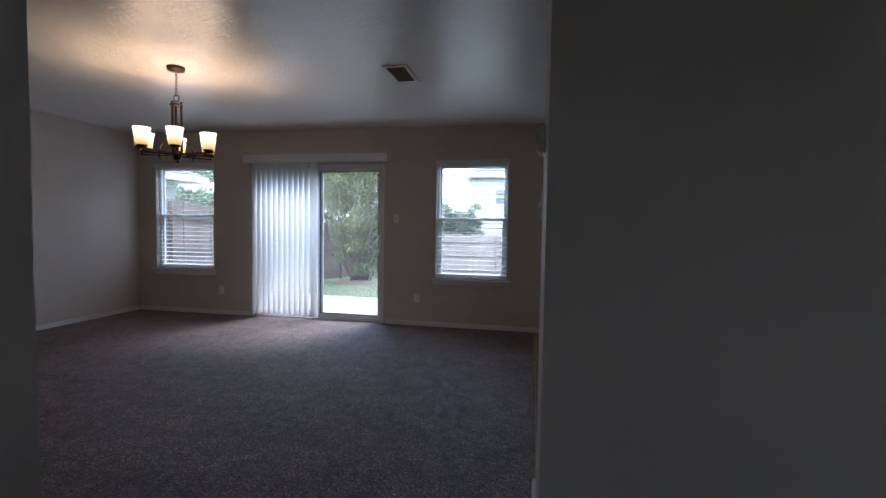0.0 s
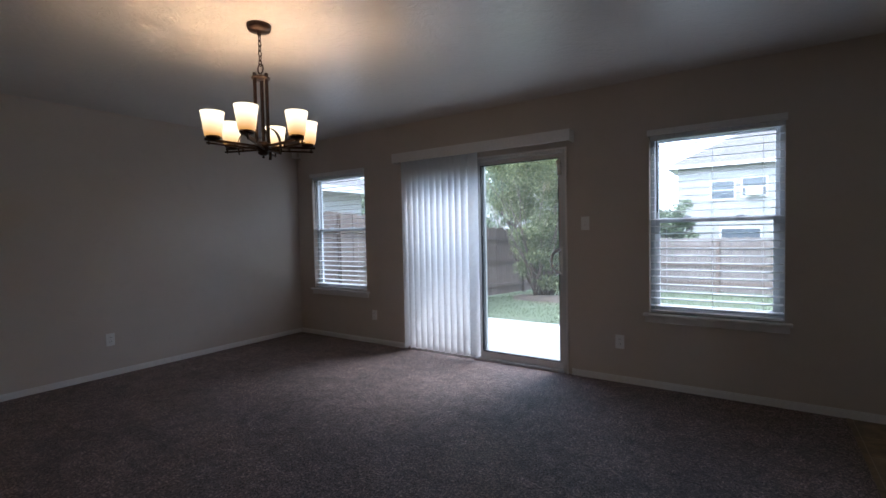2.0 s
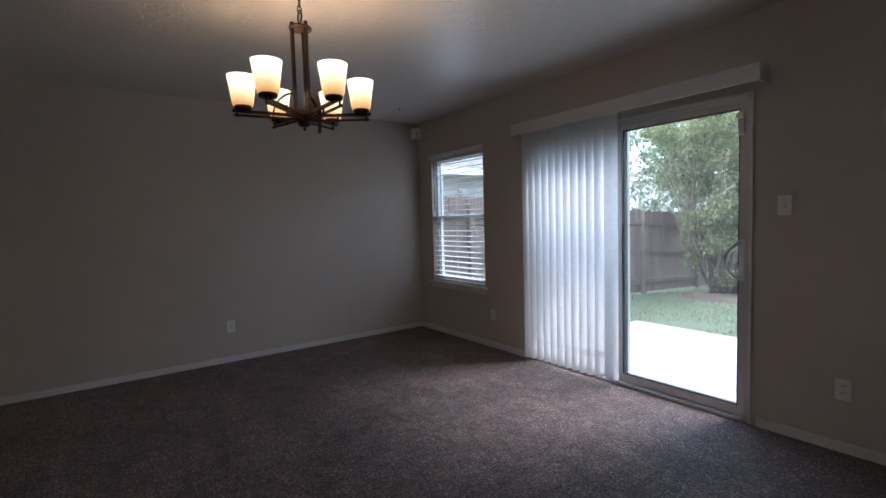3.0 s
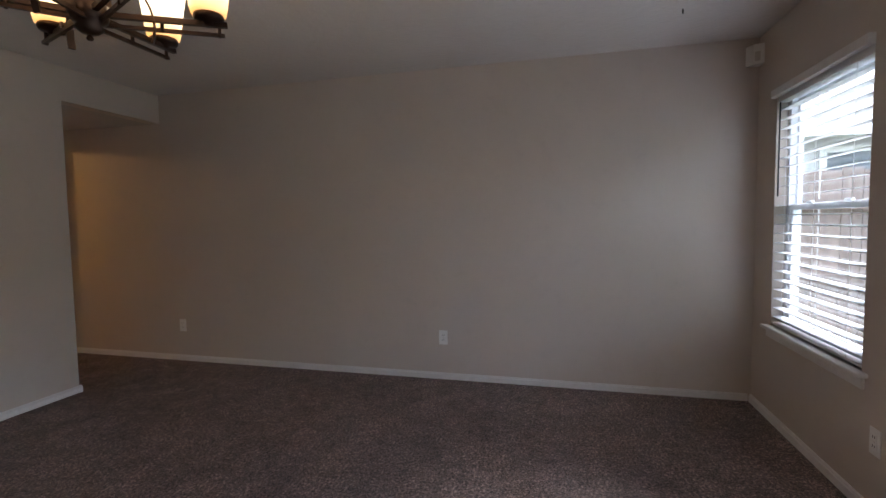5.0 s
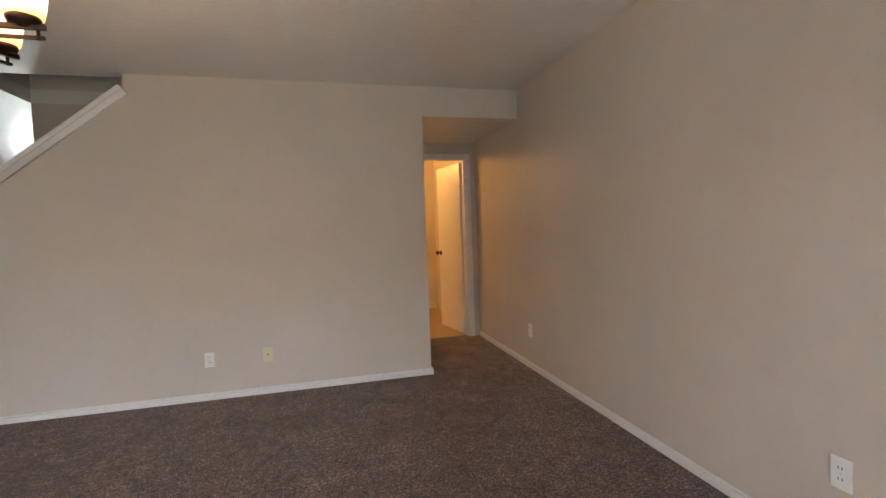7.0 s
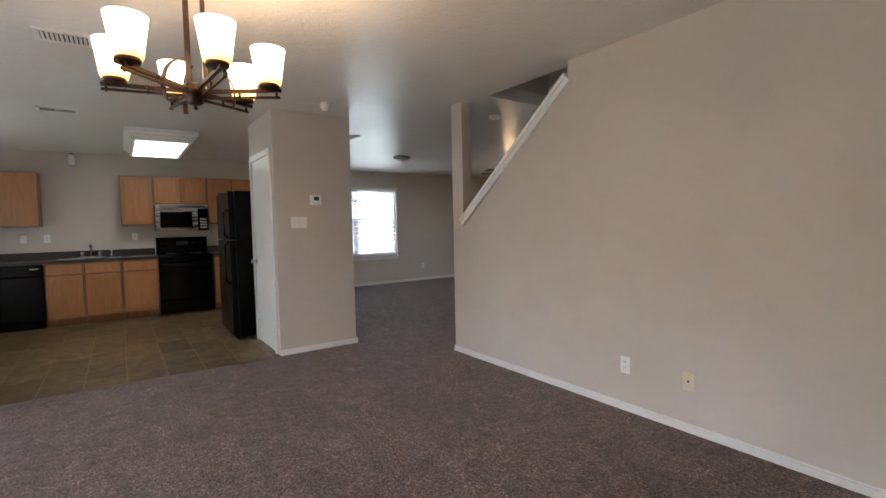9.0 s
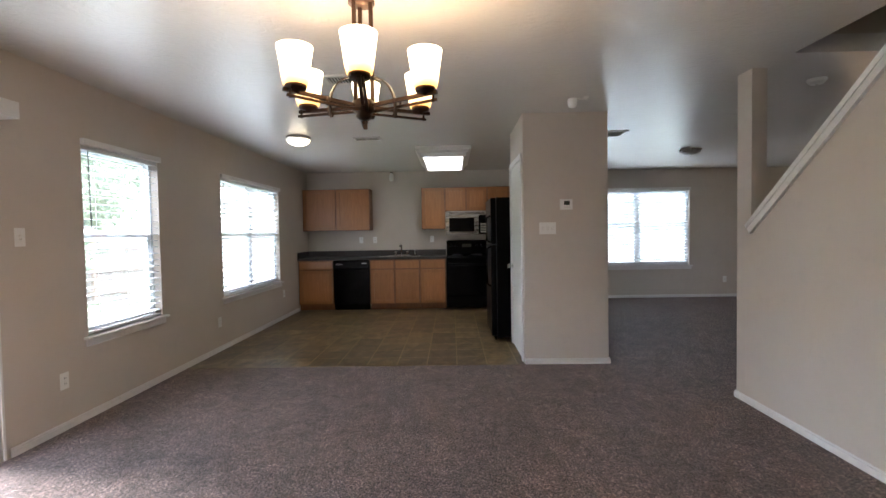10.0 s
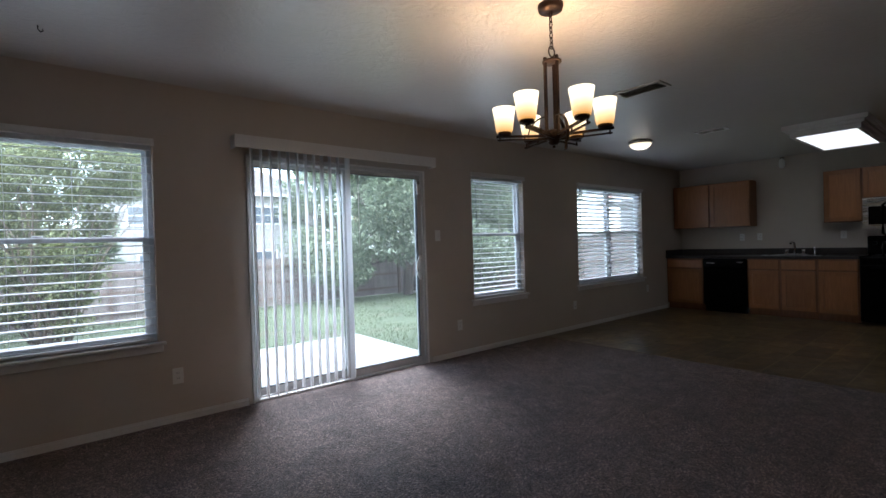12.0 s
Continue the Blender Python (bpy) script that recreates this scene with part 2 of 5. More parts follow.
CEDARBROWN = wood_mat("brown_weathered_cedar", (0.13, 0.092, 0.072), (0.25, 0.185, 0.15), 0.85, "z", 1.0)
SIDING = surface("white_siding", (0.36, 0.35, 0.335), 0.6, spread=0.05, grain=12)
GREYSIDING = surface("grey_siding", (0.50, 0.49, 0.47), 0.6, spread=0.06, grain=12)
SHINGLE = surface("grey_roof_shingle", (0.16, 0.145, 0.137), 0.9, grain=14, spread=0.25, bumpy=0.5, depth=0.01)
REDSHINGLE = surface("brown_red_shingle", (0.30, 0.17, 0.13), 0.9, grain=14, spread=0.25, bumpy=0.5, depth=0.01)
# Grey for an added slab, set by how much light it bounces indoors.
GREYSLAB = surface("grey_bounce_slab", (0.22, 0.215, 0.21), 0.9, grain=25, spread=0.15, bumpy=0.3, depth=0.004)
CONCRETE = surface("patio_concrete", (0.50, 0.478, 0.44), 0.85, grain=30, spread=0.12, bumpy=0.3, depth=0.003)
BARK = surface("grey_bark", (0.13, 0.108, 0.09), 0.95, grain=16, spread=0.35, bumpy=0.8, depth=0.02, stretch=(1, 1, 0.25))
TWIG = surface("twig_bark", (0.15, 0.115, 0.085), 0.95, grain=30, spread=0.3)
UTILITY = surface("green_utility_paint", (0.09, 0.16, 0.13), 0.55, spread=0.1)
DARKGLASS = surface("dark_window_glass", (0.10, 0.12, 0.14), 0.12, spread=0.1, bumpy=0)
FROST = glow_mat("lit_amber_glass", (1.0, 0.44, 0.09), (1.0, 0.79, 0.45), 0.085, 0.27, 1.842, 1.98)
DOMEGLASS = glow_mat("lit_dome_glass", (1.0, 0.86, 0.62), (1.0, 0.8, 0.5), 0.22, 0.11, 2.40, 2.48)
TUBELENS = glow_mat("lit_prismatic_lens", (1.0, 0.97, 0.9), (1.0, 0.97, 0.9), 0.125, 0.125, 2.2, 2.5)
UNLITGLASS = surface("unlit_frosted_glass", (0.42, 0.39, 0.36), 0.3, spread=0.05)


def leaf_mat(name, dark, light):
    m, nt, nodes, links, b = material(name)
    out = nodes["Material Output"]
    geo = nodes.new("ShaderNodeNewGeometry")
    c = ramp(nt, geo.outputs["Random Per Island"], [(0.0, dark), (0.6, light), (1.0, vary(light, 1.5))])
    links.new(c, b.inputs["Base Color"])
    b.inputs["Roughness"].default_value = 0.6
    tl = nodes.new("ShaderNodeBsdfTranslucent")
    links.new(c, tl.inputs[0])
    mx = nodes.new("ShaderNodeMixShader")
    mx.inputs[0].default_value = 0.5
    links.new(b.outputs[0], mx.inputs[1])
    links.new(tl.outputs[0], mx.inputs[2])
    links.new(mx.outputs[0], out.inputs[0])
    return m


LEAF = leaf_mat("shrub_leaf", (0.10, 0.12, 0.055), (0.235, 0.25, 0.12))
TREELEAF = leaf_mat("tree_leaf", (0.115, 0.145, 0.10), (0.24, 0.275, 0.18))
BLADE = leaf_mat("grass_blade", (0.115, 0.145, 0.08), (0.19, 0.22, 0.125))


def lawn_mat():
    m, nt, nodes, links, b = material("lawn")
    v = coords(nt)
    fine = noise_tex(nt, v, 70, 5, 0.75)
    patch = noise_tex(nt, v, 0.9, 5, 0.65)
    g = ramp(nt, fine, [(0.3, (0.075, 0.098, 0.05)), (0.7, (0.16, 0.185, 0.105))])
    s = ramp(nt, fine, [(0.3, (0.13, 0.095, 0.06)), (0.7, (0.26, 0.20, 0.14))])
    k = ramp(nt, patch, [(0.60, (0, 0, 0)), (0.70, (0.8, 0.8, 0.8))])
    links.new(mixed(nt, g, s, k), b.inputs["Base Color"])
    b.inputs["Roughness"].default_value = 0.95
    bump(nt, b, fine, 0.8, 0.03)
    return m


LAWN = lawn_mat()

# ---- mesh tools ----


def bm_new():
    return bmesh.new()


def box(bm, x0, y0, z0, x1, y1, z1, bevel=0.0):
    """A box between two corners, its edges rounded by bevel."""
    r = bmesh.ops.create_cube(bm, size=1)
    vs = r["verts"]
    for v in vs:
        v.co = Vector(((x0 + x1) / 2 + v.co.x * (x1 - x0), (y0 + y1) / 2 + v.co.y * (y1 - y0), (z0 + z1) / 2 + v.co.z * (z1 - z0)))
    if bevel > 0:
        es = list({e for v in vs for e in v.link_edges})
        bmesh.ops.bevel(bm, geom=es, offset=bevel, segments=2, affect="EDGES", profile=0.5)
    return bm


def lathe(bm, profile, cx=0, cy=0, cz=0, n=24, axis="z"):
    """Turn a profile of (radius, height) round an axis."""
    rings = []
    for r, h in profile:
        ring = []
        for i in range(n):
            a = 2 * math.pi * i / n
            p = (r * math.cos(a), r * math.sin(a), h)
            if axis == "y":
                p = (p[0], p[2], p[1])
            elif axis == "x":
                p = (p[2], p[0], p[1])
            ring.append(bm.verts.new((cx + p[0], cy + p[1], cz + p[2])))
        rings.append(ring)
    for a, b in zip(rings, rings[1:]):
        for i in range(n):
            bm.faces.new((a[i], a[(i + 1) % n], b[(i + 1) % n], b[i]))
    for ring, (r, h) in ((rings[0], profile[0]), (rings[-1], profile[-1])):
        if r > 1e-4:
            bm.faces.new(ring)
    bmesh.ops.remove_doubles(bm, verts=[v for r in rings for v in r], dist=1e-5)
    bmesh.ops.recalc_face_normals(bm, faces=bm.faces)
    for f in bm.faces:
        f.smooth = True
    return bm


def tube(bm, points, radius, n=8, taper=None):
    """A round bar along points."""
    pts = [Vector(p) for p in points]
    rings = []
    for i, p in enumerate(pts):
        d = (pts[min(i + 1, len(pts) - 1)] - pts[max(i - 1, 0)]).normalized()
        q = d.to_track_quat("Z", "Y")
        r = radius if taper is None else radius + (taper - radius) * i / (len(pts) - 1)
        rings.append([bm.verts.new(p + q @ Vector((r * math.cos(2 * math.pi * k / n), r * math.sin(2 * math.pi * k / n), 0))) for k in range(n)])
    for a, b in zip(rings, rings[1:]):
        for k in range(n):
            f = bm.faces.new((a[k], a[(k + 1) % n], b[(k + 1) % n], b[k]))
            f.smooth = True
    bm.faces.new(rings[0][::-1])
    bm.faces.new(rings[-1])
    return bm


def strip(bm, points, width_dir, width, thick, up):
    """A flat bar along points."""
    w, t = Vector(width_dir).normalized() * width / 2, thick / 2
    pts = [Vector(p) for p in points]
    rings = []
    for i, p in enumerate(pts):
        d = (pts[min(i + 1, len(pts) - 1)] - pts[max(i - 1, 0)]).normalized()
        nrm = d.cross(w).normalized() * t
        rings.append([bm.verts.new(p + s) for s in (w + nrm, -w + nrm, -w - nrm, w - nrm)])
    for a, b in zip(rings, rings[1:]):
        for k in range(4):
            bm.faces.new((a[k], a[(k + 1) % 4], b[(k + 1) % 4], b[k]))
    bm.faces.new(rings[0][::-1])
    bm.faces.new(rings[-1])
    bmesh.ops.recalc_face_normals(bm, faces=bm.faces)
    return bm


def slab(bm, us, vs, voids, w0, w1, place):
    """A plate with rectangular openings cut through: cells between the lines us and vs, without the voids; place maps (u, v, w)."""
    us = sorted({*us, *[v[0] for v in voids], *[v[2] for v in voids]})
    vs = sorted({*vs, *[v[1] for v in voids], *[v[3] for v in voids]})
    solid = {}
    for i in range(len(us) - 1):
        for j in range(len(vs) - 1):
            cu, cv = (us[i] + us[i + 1]) / 2, (vs[j] + vs[j + 1]) / 2
            solid[i, j] = not any(a < cu < c and b < cv < d for a, b, c, d in voids)
    cache = {}

    def vert(i, j, k):
        if (i, j, k) not in cache:
            cache[i, j, k] = bm.verts.new(place(us[i], vs[j], (w0, w1)[k]))
        return cache[i, j, k]

    for (i, j), s in solid.items():
        if not s:
            continue
        for k in (0, 1):
            bm.faces.new([vert(*c, k) for c in ((i, j), (i + 1, j), (i + 1, j + 1), (i, j + 1))])
        for (di, dj), (a, b) in (((-1, 0), ((i, j), (i, j + 1))), ((1, 0), ((i + 1, j), (i + 1, j + 1))), ((0, -1), ((i, j), (i + 1, j))), ((0, 1), ((i, j + 1), (i + 1, j + 1)))):
            if not solid.get((i + di, j + dj), False):
                bm.faces.new((vert(*a, 0), vert(*b, 0), vert(*b, 1), vert(*a, 1)))
    bmesh.ops.recalc_face_normals(bm, faces=bm.faces)
    return bm


def prism(bm, outline, w0, w1, place):
    """A flat outline of (u, v) given a thickness."""
    a = [bm.verts.new(place(u, v, w0)) for u, v in outline]
    b = [bm.verts.new(place(u, v, w1)) for u, v in outline]
    bm.faces.new(a)
    bm.faces.new(b)
    for i in range(len(a)):
        j = (i + 1) % len(a)
        bm.faces.new((a[i], a[j], b[j], b[i]))
    bmesh.ops.recalc_face_normals(bm, faces=bm.faces)
    return bm


def mesh(name, bm, mat):
    me = bpy.data.meshes.new(name)
    bm.to_mesh(me)
    bm.free()
    me.materials.append(mat)
    return me


def part(name, bm, mat, parent=None, label=""):
    ob = new(name, mesh(name, bm, mat))
    ob.parent = parent
    if label:
        ob["label"] = label
    return ob


def thing(name, label, category, at=(0, 0, 0), group="", kind=""):
    ob = new(name)
    ob.empty_display_size = 0.1
    ob.location = at
    return tagged(ob, label, category, group, kind)


def structure(name, bm, mat, label, category):
    return tagged(part(name, bm, mat), label, category, kind="structure")


def on_x(x):
    return lambda u, v, w: (x + w, u, v)


def on_y(y):
    return lambda u, v, w: (u, y + w, v)


def flat(u, v, w):
    return (u, v, w)

# ---- the shell ----
H = 2.49
HALL_H = 2.235
BACK, LEFT, STAIR_Y, FAR_K, FAR_F = 0.0, 0.0, -4.93, 9.65, 10.05
PX, PY0, PY1 = 5.575, -3.43, -4.26
SILL, HEAD = 0.605, 2.035
W1, W2, W3 = (0.285, 1.205), (4.33, 5.215), (6.38, 8.20)
FW = (-7.33, -5.36)
SL = (1.865, 3.64)
SL_H = 2.01
SOUTH = -10.6
HALL_X, HALL_END = 0.88, -6.16

floor = structure("floor", slab(bm_new(), (0, FAR_F), (SOUTH, 0), [], -0.2, -0.02, flat), GROUT, "subfloor slab under carpet and vinyl", "floor")
carpet = structure("carpet", slab(bm_new(), (0, FAR_F), (SOUTH, 0), [(5.56, PY0, FAR_F + 0.1, 0.1), (PX + 0.1, PY1 + 0.1, FAR_F + .1, PY0 + 0.01), (-0.1, SOUTH - 1, 2.0, HALL_END - 0.06)], -0.019, 0.0, flat), CARPET, "brown cut-pile carpet with tread marks", "carpet")
structure("floor_bath", slab(bm_new(), (0, 2.0), (-8.6, HALL_END - 0.06), [], -0.019, -0.004, flat), TAN, "tan floor of the lit room beyond the hall", "floor")
structure("floor_vinyl", slab(bm_new(), (5.576, FAR_K), (PY1 + 0.12, -0.001), [(5.57, -4.3, 6.565, PY0 + 0.001)], -0.0195, -0.0035, flat), GROUT, "brown sheet vinyl kitchen floor in a tile pattern", "floor")
structure("threshold", box(bm_new(), 5.545, PY0 - 0.0, -0.004, 5.575, -0.012, 0.002, 0.001), VINYL, "thin edging strip between carpet and vinyl", "threshold")

HOLE = (1.2, -5.86, 4.15, -5.03)
structure("ceiling", slab(bm_new(), (0, FAR_F), (SOUTH, 0), [HOLE, (-0.01, HALL_END - 0.1, HALL_X, STAIR_Y - 0.05)], H, H + 0.12, flat), CEIL, "greige trowel-textured ceiling with a satin sheen", "ceiling")
structure("ceiling_hall", slab(bm_new(), (0, HALL_X), (HALL_END, STAIR_Y - 0.11), [], HALL_H, HALL_H + 0.1, flat), CEIL, "lowered hall ceiling", "ceiling")
structure("ceiling_bath", slab(bm_new(), (-0.12, 2.0), (-8.6, HALL_END - 0.11), [], 2.44, 2.485, flat), CEIL, "ceiling of the lit room", "ceiling")

T = 0.14
structure("wall_back", slab(bm_new(), (-T, FAR_F + T), (-0.2, H + 0.12), [(W1[0], SILL, W1[1], HEAD), (W2[0], SILL, W2[1], HEAD), (W3[0], SILL, W3[1], HEAD), (SL[0], -0.02, SL[1], SL_H)], 0, T, on_y(0)), WALL, "greige painted wall with windows and a patio door", "wall")
structure("wall_left", slab(bm_new(), (SOUTH, 0), (-0.2, H + 0.12), [], -T, 0, on_x(0)), WALL, "plain greige painted wall", "wall")
structure("wall_far_kitchen", slab(bm_new(), (-4.2, 0), (-0.1, H), [], 0, 0.2, on_x(FAR_K)), WALL, "greige kitchen wall behind the cabinets", "wall")
structure("wall_far_front", slab(bm_new(), (SOUTH, -4.2), (-0.2, H), [(FW[0], SILL + 0.02, FW[1], 2.10)], 0, T, on_x(FAR_F)), WALL, "greige front room wall with a wide window", "wall")
structure("wall_south", slab(bm_new(), (0, FAR_F), (-0.2, H), [(6.35, SILL + 0.3, 7.0, 2.0)], -T, 0, on_y(SOUTH)), WALL, "plain greige front room wall", "wall")
structure("wall_kitchen_divider", slab(bm_new(), (6.5, FAR_F), (-0.02, H), [], -0.11, 0, on_y(PY1 + 0.11)), WALL, "greige wall between kitchen and front room", "wall")

# pantry closet, a boxed corner with a door on the kitchen side
structure("wall_pantry_west", slab(bm_new(), (PY1, PY0), (-0.02, H), [], 0, 0.11, on_x(PX)), WALL, "greige pantry corner wall with thermostat and switches", "wall")
structure("wall_pantry_north", slab(bm_new(), (PX + 0.11, 6.56), (-0.02, H), [(5.72, -0.03, 6.46, 2.06)], -0.11, 0, on_y(PY0)), WALL, "greige pantry wall around its door", "wall")
structure("wall_pantry_south", slab(bm_new(), (PX + 0.11, 6.56), (-0.02, H), [], 0, 0.11, on_y(PY1)), WALL, "greige pantry wall towards the front room", "wall")
structure("wall_pantry_east", slab(bm_new(), (PY1 + 0.11, PY0 - 0.11), (-0.02, H), [], -0.1, 0, on_x(6.56)), WALL, "greige pantry side wall", "wall")

# stair wall: full height, then a slope down to a post
ST_HI, ST_LO = (3.12, 2.375), (4.43, 1.33)
outline = [(HALL_X, -0.02), (4.60, -0.02), (4.60, H), (4.43, H), ST_LO, ST_HI, (3.12, H), (HALL_X, H)]
structure("wall_stair", prism(bm_new(), outline, -0.11, 0, on_y(STAIR_Y)), WALL, "greige stair wall with a sloped opening and end post", "wall")
structure("wall_header_hall", slab(bm_new(), (0, HALL_X), (HALL_H, H), [], -0.11, 0, on_y(STAIR_Y)), WALL, "greige header over the hall opening", "wall")
structure("wall_hall_side", slab(bm_new(), (HALL_END, STAIR_Y - 0.11), (-0.02, HALL_H + 0.1), [(-5.95, -0.03, -5.22, 2.05)], 0, 0.11, on_x(HALL_X)), WALL, "greige hall side wall with a closet door", "wall")
structure("wall_hall_end", slab(bm_new(), (0, 2.0), (-0.02, H), [(0.125, -0.03, 0.795, 2.06)], -0.11, 0, on_y(HALL_END)), WALL, "greige hall end wall round a doorway", "wall")
structure("wall_bath_end", slab(bm_new(), (0, 2.0), (-0.02, H), [], -0.1, 0, on_y(-8.2)), WALL, "wall of the lit room beyond the hall", "wall")
structure("wall_bath_side", slab(bm_new(), (-8.2, HALL_END - 0.11), (-0.02, H), [], 0, 0.1, on_x(1.9)), WALL, "side wall of the lit room", "wall")
structure("wall_stair_south", slab(bm_new(), (HALL_X + 0.11, 4.15), (-0.02, H), [], -0.11, 0, on_y(-5.86)), WALL, "greige wall on the far side of the stairs", "wall")
structure("wall_entry_west", slab(bm_new(), (SOUTH, -5.97), (-0.02, H), [], -0.11, 0, on_x(4.15)), WALL, "greige wall of the front room", "wall")
well = bm_new()
slab(well, (1.1, 4.25), (H + 0.12, 5.0), [], -0.1, 0, on_y(-5.86))
slab(well, (1.1, 4.25), (H + 0.12, 5.0), [], 0, 0.1, on_y(-5.03))
slab(well, (-5.86, -5.03), (H + 0.12, 5.0), [], 0, 0.1, on_x(4.15))
slab(well, (-5.86, -5.03), (H + 0.12, 5.0), [], -0.1, 0, on_x(1.2))
slab(well, (1.1, 4.25), (-5.96, -4.93), [], 5.0, 5.1, flat)
structure("wall_stairwell_upper", well, WALL, "greige stairwell walls rising above the ceiling", "wall")
structure("roof_slab", slab(bm_new(), (-0.5, FAR_F + 0.5), (SOUTH - 0.3, 0.3), [(1.05, -5.99, 4.28, -4.9)], H + 0.125, H + 0.3, flat), SHINGLE, "roof deck over the rooms with eaves", "roof")

stairs = thing("staircase", "brown carpeted stairs behind the sloped wall", "stairs", kind="structure")
for i in range(11):
    part("step", box(bm_new(), 1.3, -5.84, 0.002 if i == 0 else 0.19 * i, 4.75 - 0.25 * i, -5.04, 0.19 * (i + 1), 0.012), CARPET, stairs)

# sloped cap with its moulding
cap = thing("stair_cap", "white painted cap along the sloped stair wall", "trim", kind="structure")
d = (Vector((ST_HI[0], 0, ST_HI[1])) - Vector((ST_LO[0], 0, ST_LO[1]))).normalized()
n_up = Vector((-d.z, 0, d.x)) if d.x > 0 else Vector((d.z, 0, -d.x))
for nm, w, th, off, y in (("cap_board", 0.165, 0.034, 0.019, STAIR_Y - 0.055), ("moulding", 0.022, 0.045, -0.022, STAIR_Y + 0.012), ("moulding", 0.022, 0.045, -0.022, STAIR_Y - 0.122)):
    a = Vector((ST_LO[0] + 0.0, y, ST_LO[1])) + n_up * off - d * 0.02
    b = Vector((ST_HI[0], y, ST_HI[1])) + n_up * off
    part(nm, strip(bm_new(), [a, b], (0, 1, 0), w, th, (0, 0, 1)), TRIM, cap)


# baseboards with a stepped top
def baseboard(x0, y0, x1, y1, nx, ny):
    bm = bm_new()
    if abs(x1 - x0) > abs(y1 - y0):
        s = ny
        box(bm, x0, y0, 0.0, x1, y0 + s * 0.013, 0.042, 0.003)
        box(bm, x0, y0, 0.043, x1, y0 + s * 0.008, 0.055, 0.003)
    else:
        s = nx
        box(bm, x0, y0, 0.0, x0 + s * 0.013, y1, 0.042, 0.003)
        box(bm, x0, y0, 0.043, x0 + s * 0.008, y1, 0.055, 0.003)
    return structure("baseboard", bm, TRIM, "low white painted baseboard", "baseboard")


baseboard(0.001, HALL_END + 0.02, 0.001, -0.02, 1, 0)
baseboard(0.015, -0.001, SL[0] - 0.05, -0.001, 0, -1)
baseboard(SL[1] + 0.05, -0.001, 9.02, -0.001, 0, -1)
baseboard(HALL_X, STAIR_Y + 0.001, 4.60, STAIR_Y + 0.001, 0, 1)
baseboard(HALL_X - 0.001, -5.165, HALL_X - 0.001, STAIR_Y + 0.014, -1, 0)
baseboard(4.601, STAIR_Y - 0.11, 4.601, STAIR_Y + 0.013, 1, 0)
baseboard(PX - 0.001, PY1, PX - 0.001, PY0, -1, 0)
baseboard(PX - 0.013, PY1 - 0.001, FAR_F, PY1 - 0.001, 0, -1)
baseboard(FAR_F - 0.001, SOUTH, FAR_F - 0.001, PY1 - 0.02, -1, 0)
baseboard(0.02, -8.199, 1.9, -8.199, 0, 1)


# ---- windows ----
def window(name, a, b, units, place, zb, zt, label):
    """A single-hung vinyl window set in the outer half of the wall, with stool and apron. place(u, w, z): u along the wall, w outwards."""
    win = thing(name, label, "window", kind="structure")

    def pbox(nm, u0, w0, z0, u1, w1, z1, mat, parent, bev=0.003, lab=""):
        p, q = place(u0, w0, z0), place(u1, w1, z1)
        lo = [min(i, j) for i, j in zip(p, q)]
        hi = [max(i, j) for i, j in zip(p, q)]
        return part(nm, box(bm_new(), *lo, *hi, bev), mat, parent, lab)

    wd = (b - a) / units
    for k in range(units):
        u0, u1 = a + k * wd, a + (k + 1) * wd
        f = 0.032
        for nm, q in (("window_frame", (u0, zb, u0 + f, zt)), ("window_frame", (u1 - f, zb, u1, zt)), ("window_frame", (u0 + f, zb, u1 - f, zb + f)), ("window_frame", (u0 + f, zt - f, u1 - f, zt))):
            pbox(nm, q[0], 0.065, q[1], q[2], 0.135, q[3], VINYLFRAME, win)
        mid = zb + 0.52 * (zt - zb)
        for low in (True, False):
            z0, z1 = (zb + f, mid + 0.02) if low else (mid - 0.015, zt - f)
            w0 = 0.072 if low else 0.1
            s = 0.036 if low else 0.024
            i0, i1 = u0 + f, u1 - f
            for q in ((i0, z0, i0 + s, z1), (i1 - s, z0, i1, z1), (i0 + s, z0, i1 - s, z0 + s), (i0 + s, z1 - s, i1 - s, z1)):
                pbox("sash", q[0], w0, q[1], q[2], w0 + 0.026, q[3], VINYLFRAME, win)
            g = pbox("pane", i0 + s, w0 + 0.011, z0 + s, i1 - s, w0 + 0.015, z1 - s, GLASS, win, 0)
            g.visible_shadow = False
        for c in (u0 + 0.3 * wd, u0 + 0.7 * wd):
            pbox("sash_lock", c - 0.03, 0.06, mid + 0.02, c + 0.03, 0.078, mid + 0.032, VINYLFRAME, win)
    pbox("window_sill", a - 0.045, -0.045, zb - 0.022, b + 0.045, 0.064, zb, TRIM, win, 0.006, "white painted stool")
    pbox("apron", a - 0.03, -0.016, zb - 0.075, b + 0.03, -0.001, zb - 0.023, TRIM, win, 0.005)
    return win


